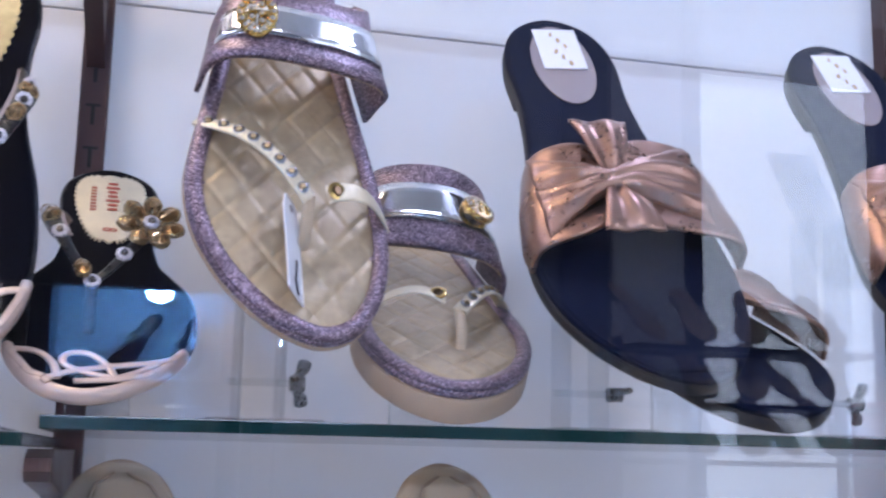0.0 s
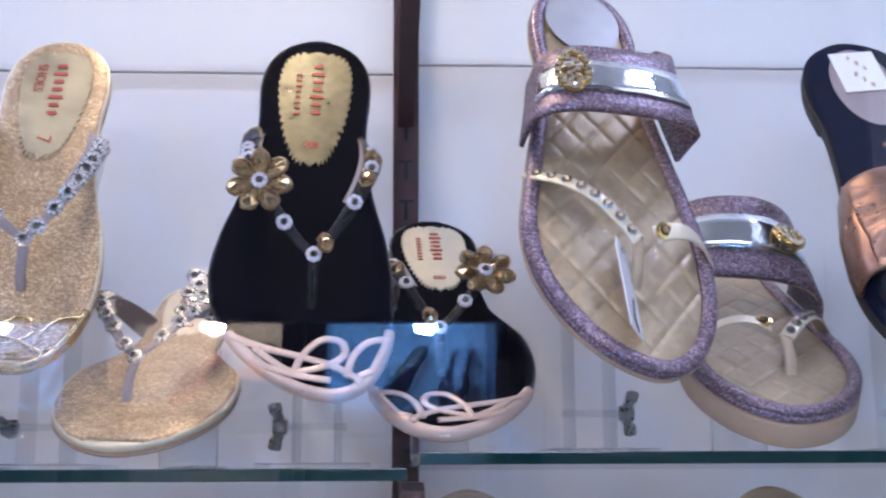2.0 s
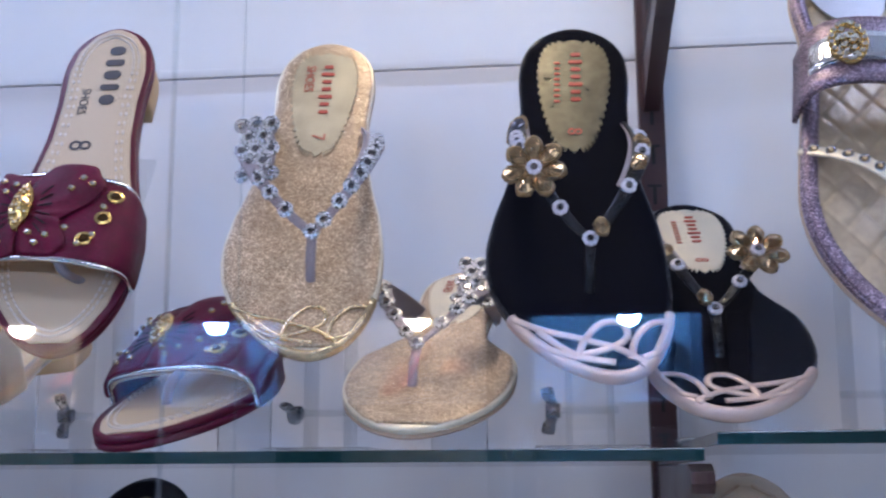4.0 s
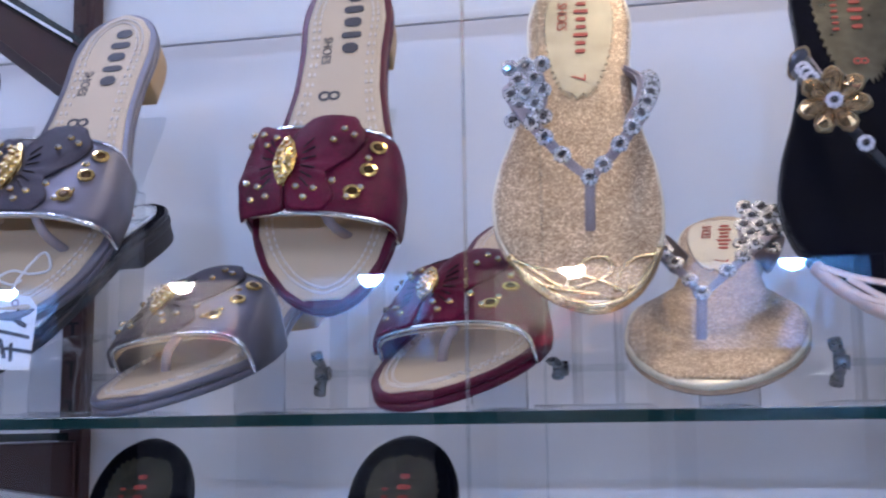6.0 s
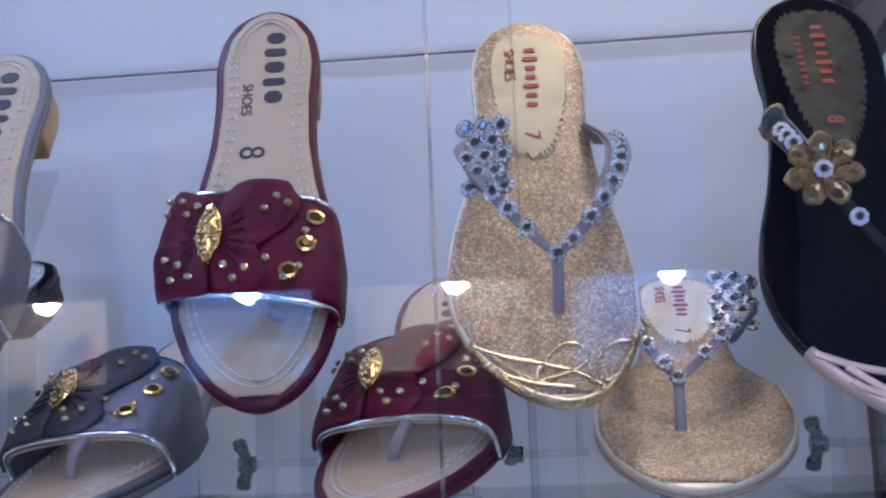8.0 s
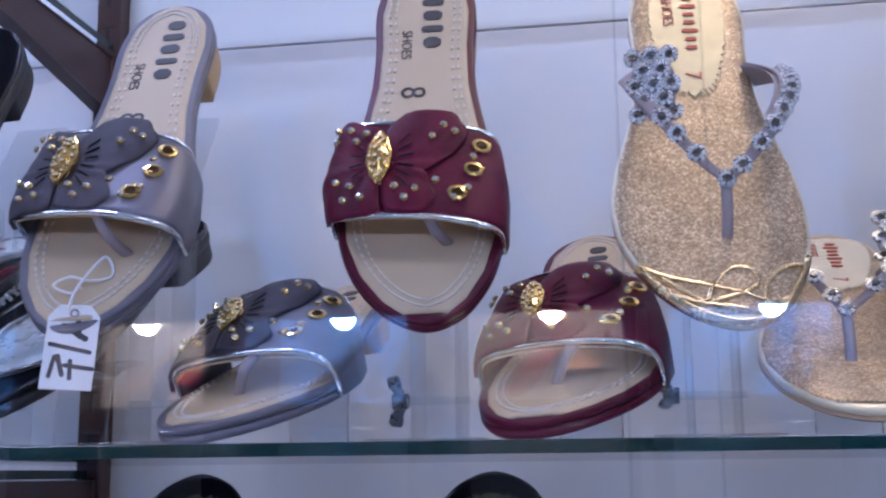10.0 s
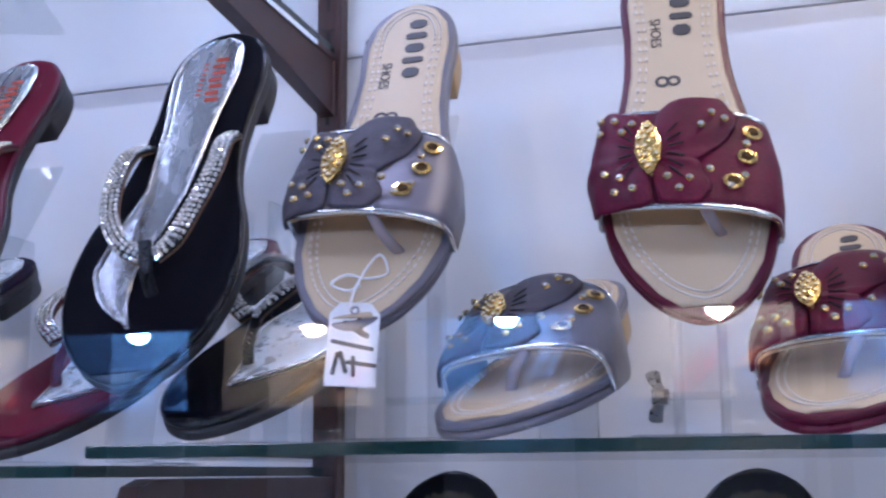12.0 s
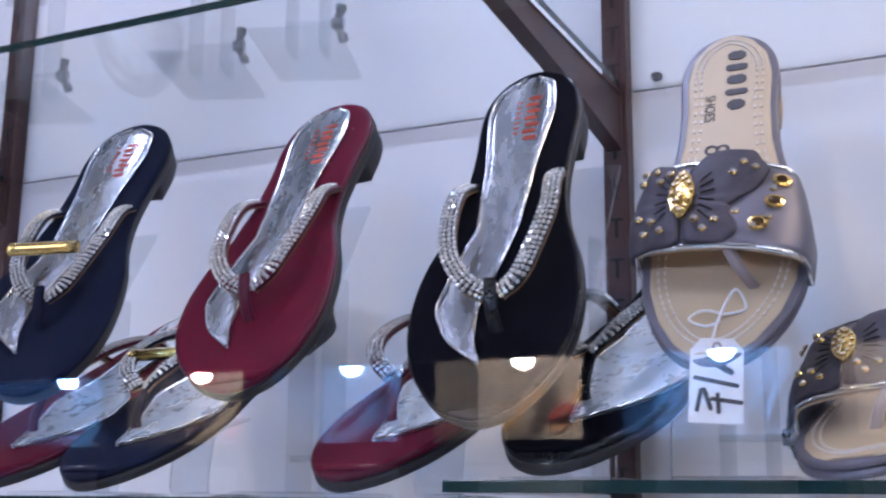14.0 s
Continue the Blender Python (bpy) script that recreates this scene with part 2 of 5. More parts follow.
def shell(grid, thick, close=False):
    """A sheet of points, grid[i][j], given a thickness along its normals."""
    g = np.array(grid, float)
    du = np.gradient(g, axis=0)
    dv = np.gradient(g, axis=1)
    n = np.cross(du, dv)
    n /= np.linalg.norm(n, axis=2)[:, :, None] + 1e-12
    a, b = g + n * thick / 2, g - n * thick / 2
    nu, nv = g.shape[:2]
    v = np.concatenate([a.reshape(-1, 3), b.reshape(-1, 3)])
    o = nu * nv
    f = []
    for i in range(nu - 1):
        for j in range(nv - 1):
            p = i * nv + j
            f.append([p, p + nv, p + nv + 1, p + 1])
            f.append([o + p, o + p + 1, o + p + nv + 1, o + p + nv])
    for i in range(nu - 1):
        for j in (0, nv - 1):
            p = i * nv + j
            q = [p, o + p, o + p + nv, p + nv]
            f.append(q if j == 0 else q[::-1])
    for j in range(nv - 1):
        for i in (0, nu - 1):
            p = i * nv + j
            q = [p, p + 1, o + p + 1, o + p]
            f.append(q if i == 0 else q[::-1])
    return v.tolist(), f


def sweep(points, width, thick, up=(0, 0, 1), n=10, closed=False):
    """A rounded strap or cord along a line of points; width may be a list."""
    p = np.array(points, float)
    k = len(p)
    t = np.roll(p, -1, 0) - np.roll(p, 1, 0) if closed else np.gradient(p, axis=0)
    t /= np.linalg.norm(t, axis=1)[:, None] + 1e-12
    ups = np.array(up, float)
    ups = np.tile(ups, (k, 1)) if ups.ndim == 1 else ups
    s = np.cross(t, ups)
    s /= np.linalg.norm(s, axis=1)[:, None] + 1e-12
    h = np.cross(s, t)
    w = np.full(k, width) if np.isscalar(width) else np.array(width)
    v, f = [], []
    for i in range(k):
        for j in range(n):
            a = 2 * math.pi * j / n
            c, d = math.cos(a), math.sin(a)
            c = math.copysign(abs(c) ** 0.6, c)
            v.append(p[i] + s[i] * c * w[i] / 2 + h[i] * d * thick / 2)
    for i in range(k if closed else k - 1):
        i2 = (i + 1) % k
        for j in range(n):
            j2 = (j + 1) % n
            f.append([i * n + j, i * n + j2, i2 * n + j2, i2 * n + j])
    if not closed:
        f.append(list(range(n)))
        f.append(list(range((k - 1) * n, k * n))[::-1])
    return [tuple(q) for q in v], f


def join(*items):
    v, f = [], []
    for a, b in items:
        o = len(v)
        v += [tuple(p) for p in a]
        f += [[i + o for i in q] for q in b]
    return v, f


def smooth_line(pts, n=8, closed=False):
    """Catmull-Rom through the points."""
    p = np.array(pts, float)
    k = len(p)
    out = []
    for i in range(k if closed else k - 1):
        q = [p[(i + d) % k] if closed else p[min(max(i + d, 0), k - 1)] for d in (-1, 0, 1, 2)]
        for j in range(n):
            t = j / n
            out.append(0.5 * (2 * q[1] + (q[2] - q[0]) * t + (2 * q[0] - 5 * q[1] + 4 * q[2] - q[3]) * t * t + (3 * q[1] - q[0] - 3 * q[2] + q[3]) * t ** 3))
    if not closed:
        out.append(p[-1])
    return np.array(out)


# ---- sandal soles ----
STATIONS = ((0.015, 0.30), (0.05, 0.56), (0.11, 0.80), (0.19, 0.96), (0.28, 1.0), (0.38, 0.93), (0.49, 0.78), (0.60, 0.68), (0.72, 0.66), (0.83, 0.69), (0.91, 0.62), (0.97, 0.40))


class Shape:
    """The outline of a sole: length, width at the ball, sideways shift of the toe, narrowness of the toe and waist."""

    def __init__(self, length, width, toe=0.0, heel=1.0, waist=1.0, point=1.0, lean=0.0):
        self.L, self.W, self.toe, self.lean = length, width, toe, lean
        self.v = np.array([0.0] + [s for s, _ in STATIONS] + [1.0])
        h = []
        for s, w in STATIONS:
            if s > 0.68:
                w *= heel
            elif s > 0.42:
                w *= waist
            elif s < 0.15:
                w *= point
            h.append(w)
        self.h = np.array([0.0] + h + [0.0])

    def mid(self, s):
        return self.toe * max(0.0, 1 - s / 0.32) ** 2 + self.lean * math.sin(math.pi * min(1, s * 1.3)) * self.W * 0.5

    def half(self, s):
        return float(np.interp(s, self.v, self.h)) * self.W / 2

    def outline(self, inset=0.0, s0=0.0, s1=1.0):
        left, right = [], []
        for s, h in zip(self.v[1:-1], self.h[1:-1]):
            left.append((self.mid(s) - h * self.W / 2, s * self.L))
            right.append((self.mid(s) + h * self.W / 2, s * self.L))
        pts = [(self.mid(0), 0.0)] + right + [(0.0, self.L)] + left[::-1]
        p = smooth_line(pts, 4, True)
        if inset:
            t = np.roll(p, -1, 0) - np.roll(p, 1, 0)
            t /= np.linalg.norm(t, axis=1)[:, None]
            p = p + np.stack([-t[:, 1], t[:, 0]], 1) * inset
        return p


def slab(p, z0, z1, b=0.0015, strips=False):
    """A flat body with rounded edges over a closed outline (counter-clockwise)."""
    t = np.roll(p, -1, 0) - np.roll(p, 1, 0)
    t /= np.linalg.norm(t, axis=1)[:, None]
    nrm = np.stack([-t[:, 1], t[:, 0]], 1)
    rings = [(b, z0), (b * 0.3, z0 + b * 0.3), (0, z0 + b), (0, z1 - b), (b * 0.3, z1 - b * 0.3), (b, z1)]
    v, f, k = [], [], len(p)
    for ins, z in rings:
        q = p + nrm * ins
        v += [(x, y, z) for x, y in q]
    for r in range(len(rings) - 1):
        for i in range(k):
            j = (i + 1) % k
            f.append([r * k + i, r * k + j, (r + 1) * k + j, (r + 1) * k + i])
    o = (len(rings) - 1) * k
    if strips:
        for i in range(k // 2):
            q = [i, i + 1, k - 1 - i, (k - i) % k]
            q = q[:3] if i == 0 else q[:2] + q[3:] if q[1] == q[2] else q
            f.append(q[::-1])
            f.append([o + j for j in q])
    else:
        f.append(list(range(k))[::-1])
        f.append(list(range(o, o + k)))
    return v, f


def footbed_grid(shape, inset, z, relief=None, nv=96, nu=40, s0=0.02, s1=0.985):
    """The padded top of a sole, with a relief z(u, v)."""
    rows = []
    for s in np.linspace(s0, s1, nv):
        h = max(shape.half(s) - inset, 0.002)
        c = shape.mid(s)
        rows.append([(c + h * q, s * shape.L, z + (relief(c + h * q, s * shape.L) if relief else 0) - 0.0012 * abs(q) ** 6) for q in np.linspace(-1, 1, nu)])
    return shell(rows, 0.0012)


def scallop(cx, y0, y1, w0, w1, teeth=40, amp=0.0005):
    """A label with a pinked edge: wide at the heel, narrow at the waist."""
    pts = []
    n = teeth * 4
    for i in range(n):
        a = 2 * math.pi * i / n
        s = (1 - math.cos(a)) / 2
        w = (w0 + (w1 - w0) * s)
        x = math.copysign(abs(math.sin(a)) ** 0.55, math.sin(a)) * w / 2
        y = y0 + (y1 - y0) * s
        r = 1 + amp * math.cos(teeth * a) / max(w, 0.01) * 2
        pts.append((cx + x * r, (y0 + y1) / 2 + (y - (y0 + y1) / 2) * r))
    return np.array(pts)


def plate(p, z, t=0.0006):
    v = [(x, y, z) for x, y in p] + [(x, y, z + t) for x, y in p]
    k = len(p)
    return v, [list(range(k))[::-1], list(range(k, 2 * k))] + [[i, (i + 1) % k, k + (i + 1) % k, k + i] for i in range(k)]


def bars(rects, z, t=0.0004):
    """Small printed bars: (x, y, width, height, turn in degrees)."""
    out = []
    for x, y, w, h, a in rects:
        c, s = math.cos(radians(a)), math.sin(radians(a))
        r = min(w, h) * 0.3
        q = [(w / 2 - r, h / 2), (w / 2, h / 2 - r), (w / 2, -h / 2 + r), (w / 2 - r, -h / 2), (-w / 2 + r, -h / 2), (-w / 2, -h / 2 + r), (-w / 2, h / 2 - r), (-w / 2 + r, h / 2)][::-1]
        out.append(plate([(x + c * u - s * v, y + s * u + c * v) for u, v in q], z, t))
    return join(*out)


def digit(text, size, m_ink, parent, x, y, z, turn, name="size_number", label="printed size number"):
    cu = bpy.data.curves.new(name, "FONT")
    cu.body, cu.size, cu.extrude, cu.align_x, cu.align_y = text, size, 0.0001, "CENTER", "CENTER"
    ob = bpy.data.objects.new(name, cu)
    me = bpy.data.meshes.new_from_object(ob)
    bpy.data.objects.remove(ob)
    me.materials.clear()
    me.materials.append(m_ink)
    return part(name, me, parent, label, pose(x, y, z, 0, 0, turn))


# ---- jewels ----


def jewel_data(r, h, ring=0.0, n=12, table=0.62):
    """A cut stone in a beaded ring."""
    v, f, ix = [], [], []
    ro = r + ring
    prof = [(ro, 0, 0), (ro, h * 0.45, 0), (r * 0.98, h * 0.6, 0)] if ring else [(r, 0, 1)]
    prof += [(r * 0.92, h * 0.55, 1), (r * table, h, 1)]
    for q, (rad, z, _) in enumerate(prof):
        for j in range(n):
            a = 2 * math.pi * (j + 0.5 * (q % 2)) / n
            k = 1 + (0.035 * (-1) ** j if ring and q < 2 else 0)
            v.append((rad * k * math.cos(a), rad * k * math.sin(a), z))
    for q in range(len(prof) - 1):
        for j in range(n):
            j2 = (j + 1) % n
            f.append([q * n + j, q * n + j2, (q + 1) * n + j2, (q + 1) * n + j])
            ix.append(1 if prof[q][2] == 1 else 0)
    f.append(list(range((len(prof) - 1) * n, len(prof) * n)))
    ix.append(1)
    return v, f, ix


def jewel(name, r, h, ring, m_set, m_stone, n=12, stretch=1.0, table=0.62, taper=0.0, pinch=0.0):
    v, f, ix = jewel_data(r, h, ring, n, table)
    ro = r + ring
    v = [(x * (1 + taper * y / ro) * (1 - pinch * (y / ro) ** 2), y * stretch, z) for x, y, z in v]
    return mesh(name, v, f, [m_set, m_stone], False, ix)


J_WHITE = jewel("gem", 0.0019, 0.0028, 0.0016, M_WHITESET, M_DARKSTONE, 16)
J_SILVER = jewel("gem", 0.0019, 0.0026, 0.0019, M_SILVSET, M_DARKSTONE, 16)
M_OLDGOLD = mat("old_gold", (0.30, 0.21, 0.11), 0.3, 0.7, 0.2, 200)
J_PETAL = jewel("petal_gem", 0.0037, 0.0042, 0.0004, M_OLDGOLD, M_AMBER, 10, 1.55, 0.22, 0.28)
J_PEAR = jewel("pear_gem", 0.0042, 0.0030, 0.0005, M_OLDGOLD, M_SMOKE, 10, 1.8, 0.35, 0.2)
J_OVAL = jewel("petal_gem", 0.0031, 0.0036, 0.0005, M_OLDGOLD, M_AMBER, 10, 1.3, 0.25)
J_TINY = jewel("rhinestone", 0.0007, 0.0012, 0.0003, M_GOLD, M_CREAMFOIL, 7)
J_DARKSTUD = jewel("stud", 0.0016, 0.0020, 0.0008, M_NUT, M_OLDGOLD, 12)
J_STUD = jewel("rhinestone", 0.0013, 0.0018, 0.0003, M_GOLD, M_STONE, 8)
M_EYECORE = mat("dark_amber_core", (0.10, 0.05, 0.015), 0.12, 0.5, 0.3, 300, 0)
J_EYE = jewel("eyelet", 0.0026, 0.0018, 0.0013, M_GOLD, M_EYECORE, 18)


def facing(pos, nrm, spin=0.0):
    z = Vector(nrm).normalized()
    x = Vector((0, 1, 0)).cross(z).normalized()
    y = z.cross(x)
    q = Matrix((x, y, z)).transposed().to_4x4()
    return Matrix.Translation(pos) @ q @ pose(0, 0, 0, 0, 0, spin)


def arch(x0, v0, z0, x1, v1, z1, lift, n=26, bow=0.0, ease=1.0, peak=1.0):
    """A strap's line from (x0, v0, z0) to (x1, v1, z1), arching up by lift and outwards by bow."""
    out = []
    for i in range(n):
        s = i / (n - 1)
        k = math.sin(math.pi * s ** peak)
        out.append((x0 + (x1 - x0) * s ** ease + bow * k, v0 + (v1 - v0) * s, z0 + (z1 - z0) * s + lift * k))
    return np.array(out)


def base_sandal(name, m, shape, label, category, group, m_top, m_side, m_sole, m_heel, sole=0.010, heel_h=0.012, rim=0.004, relief=None, fine=1):
    """An empty with the sole, the heel block and the footbed."""
    root = empty(name, m, label, category, group)
    p = shape.outline()
    part("sole", mesh("sole", *slab(p, -sole, -0.0035, strips=True), m_sole), root)
    part("welt", mesh("welt", *slab(p, -0.0035, 0.0, 0.0012, True), m_side), root)
    part("footbed", mesh("footbed", *footbed_grid(shape, rim, 0.0006, relief, 96 * fine, 40 * fine), m_top), root)
    if heel_h:
        q = shape.outline(0.001)
        q = q[q[:, 1] > shape.L * 0.74]
        k = int(np.argmax(np.linalg.norm(np.roll(q, -1, 0) - q, axis=1)))
        q = np.roll(q, -k - 1, 0)
        part("heel", mesh("heel", *slab(q, -sole - heel_h, -sole + 0.0008, 0.001), m_heel), root)
    return root


def v_arms(shape, post_v, side_v, apex_z=0.013, lift=0.016, post_x=0.0, reach=1.0, ends=-0.003, bow=0.004, ease=1.0):
    """The two lines of a thong strap, from the toe post to both edges."""
    s = side_v / shape.L
    h = shape.half(s) * reach
    c = shape.mid(s)
    return [arch(post_x, post_v + 0.004, apex_z, c + k * h, side_v, ends, lift, bow=k * bow, ease=ease, peak=0.8) for k in (-1, 1)]


def toe_post(root, x, v, apex_v, apex_z, m_strap, w=0.0045):
    pts = smooth_line([(x, v, -0.001), (x, v + (apex_v - v) * 0.35, apex_z * 0.55), (x, apex_v + 0.002, apex_z)], 6)
    return part("toe_post", mesh("toe_post", *sweep(pts, w, 0.0028, (0, -1, 0.6)), m_strap), root)


LOOPS = (
    ((-0.50, 0.125), (-0.30, 0.096), (-0.12, 0.080), (0.08, 0.058), (0.24, 0.022)),
    ((-0.13, 0.040), (-0.09, 0.082), (0.00, 0.118), (0.10, 0.116), (0.12, 0.085), (0.03, 0.060), (-0.12, 0.042)),
    ((0.14, 0.036), (0.17, 0.085), (0.26, 0.120), (0.40, 0.122), (0.44, 0.100), (0.34, 0.066), (0.20, 0.040)),
    ((-0.38, 0.070), (-0.18, 0.042), (0.06, 0.028)),
    ((-0.34, 0.095), (-0.22, 0.060), (-0.13, 0.040)),
)


def lattice(root, shape, m_l, flip=1, wide=0.0034):
    """Flat openwork swirls laid round the toe; flip -1 mirrors them."""
    items = []
    L, W = shape.L, shape.W
    c = shape.mid(0.05)

    def cut(x, y):
        s = max(0.004, y / L)
        h = shape.half(s) - 0.001
        m = shape.mid(s)
        return (min(max(x, m - h), m + h), max(y, 0.0012), 0.0016)
    for loop in LOOPS:
        pts = [cut(c + flip * x * W, y * L) for x, y in smooth_line(loop, 8)]
        keep = [pts[0]]
        for q in pts[1:]:
            if math.dist(q, keep[-1]) > 0.0008:
                keep.append(q)
        items.append(sweep(keep, wide, 0.0014, n=6))
    o = shape.outline(0.0010)
    o = o[o[:, 1] < 0.15 * L]
    o = o[np.argsort(np.arctan2(o[:, 0] - c, 0.10 * L - o[:, 1]))]
    items.append(sweep([(x, y, -0.0018) for x, y in o], 0.0050 if wide > 0.003 else 0.0034, 0.0072, n=8))
    return part("toe_lattice", mesh("toe_lattice", *join(*items), m_l), root, "openwork metallic toe trim")


def jewel_thong(name, m, shape, label, group, m_top, m_side, m_sole, m_label, m_gems, side, text, toe_x=0.006, flower=True, m_print=M_INKRED, m_strap=None, m_lat=M_ROSEGOLD):
    """A toe-post sandal with a jewelled V strap; side -1: the ornament sits on the strap's -x arm."""
    L, W = shape.L, shape.W
    root = base_sandal(name, m, shape, label, "sandal", group, m_top, m_side, m_sole, M_SOLE, sole=0.006, heel_h=0.004, rim=0.0012)
    lab = part("insole_label", mesh("insole_label", *plate(scallop(0, 0.58 * L, 0.94 * L, W * 0.31, W * 0.54, 44, 0.0007), 0.0014), m_label, False), root, "foil insole label with a pinked edge")
    marks = [(0.001, 0.89 * L - i * 0.0058, 0.0050 + 0.0022 * (i % 3 == 1), 0.0026, 0) for i in range(7)] + ([(-0.0085, 0.86 * L - i * 0.0042, 0.003, 0.0015, 0) for i in range(8)] if flower else [])
    if not flower:
        digit("SHOES", 0.0070, m_print, lab, -0.0085, 0.845 * L, 0.0023, -90, "printed_word", "printed word on the label")
    part("print_bars", mesh("print_bars", *bars(marks, 0.0021), m_print, False), lab)
    digit(text, 0.010, m_print, lab, 0, 0.635 * L, 0.0023, -90)
    post_v, apex_v = 0.19 * L, 0.279 * L
    toe_post(root, toe_x, post_v, apex_v, 0.014, m_strap or m_side)
    arms = v_arms(shape, apex_v - 0.004, 0.65 * L, 0.014, 0.019 if flower else 0.022, toe_x, 1.0, 0.0, 0.010 if flower else 0.015, 0.68)
    for a, s in zip(arms, (-1, 1)):
        ups = [(s * math.sin(0.9 * max(0.0, i / len(a) - 0.3) / 0.7), 0, math.cos(0.9 * max(0.0, i / len(a) - 0.3) / 0.7)) for i in range(len(a))]
        strap = part("strap", mesh("strap", *sweep(a, np.linspace(0.0045, 0.0125, len(a)), 0.0018, ups), M_STRAPGREY if not flower else m_side), root)
        part("lining", mesh("lining", *sweep([(x - 0.0014 * s, y, z - 0.0012) for x, y, z in a[6:]], np.linspace(0.0085, 0.0120, len(a) - 6), 0.0008, ups[6:]), m_strap or M_STRAPGREY), strap, "taupe strap lining")
        nrm = [Vector((0.35 * s * (i / len(a)), -0.45, 1)) for i in range(len(a))]
        big = s == side
        spots = [(0.03, "w"), (0.14, "w"), (0.56, "w"), (0.65, "w"), (0.74, "w"), (0.88, "p")] if big else [(0.06, "a"), (0.24, "w"), (0.42, "a"), (0.55, "w"), (0.66, "a"), (0.78, "w")]
        if not flower:
            spots = [(q, "w") for q in (0.03, 0.10, 0.17, 0.24)] if big else [(q, "w") for q in (0.04, 0.12, 0.20, 0.28, 0.36, 0.44, 0.52, 0.60, 0.68)]
        for q, kind in spots:
            i = int(q * (len(a) - 1))
            part("gem", m_gems if kind == "w" else J_PEAR if kind == "p" else J_OVAL, strap, "", facing(a[i] + np.array(nrm[i].normalized()) * 0.0010, nrm[i], 15 * i))
        if big:
            i = int((0.33 if flower else 0.47) * (len(a) - 1))
            c, n0 = a[i] + np.array((0 if flower else -0.006 * s, 0, 0.0025)), nrm[i]
            f0 = facing(c, n0)
            if flower:
                for j in range(7):
                    part("petal_gem", J_PETAL, strap, "", f0 @ pose(0, 0, 0.0008, 0, 0, j * 360 / 7) @ pose(0, 0.0090, 0, 10 + 5 * (j % 2), 0, 4 * (j % 3)))
                part("gem", m_gems, strap, "", f0 @ pose(0, 0, 0.0022))
            else:
                part("ornament_base", mesh("ornament_base", *plate([(0.0090 * math.cos(w), 0.0140 * math.sin(w)) for w in np.linspace(0, 6.2832, 24, endpoint=False)], -0.0008, 0.0012), M_STRAPGREY, False), strap, "", f0)
                for j in range(-2, 3):
                    for k2 in range(3 if j % 2 == 0 else 2):
                        gx = (k2 - (1 if j % 2 == 0 else 0.5)) * 0.0070
                        part("gem", m_gems, strap, "", f0 @ pose(gx, j * 0.0062, 0.0012 - 18 * gx * gx, 6 * j, 300 * gx, 25 * k2))
    if m_lat:
        lattice(root, shape, m_lat, -side, 0.0034 if flower else 0.0020)
    return root


def stitches(root, shape, inset, s0, s1, m_t, gap=0.0042):
    p = shape.outline(inset)
    items, last = [], None
    for i in range(len(p)):
        a, b = p[i], p[(i + 1) % len(p)]
        d = np.linalg.norm(b - a)
        k = max(1, int(d / gap))
        for j in range(k):
            c = a + (b - a) * (j + 0.5) / k
            if s0 < c[1] / shape.L < s1:
                items.append((c[0], c[1], 0.0023, 0.0009, math.degrees(math.atan2(b[1] - a[1], b[0] - a[0]))))
    return part("stitching", mesh("stitching", *bars(items, 0.0011, 0.0007), m_t, False), root)


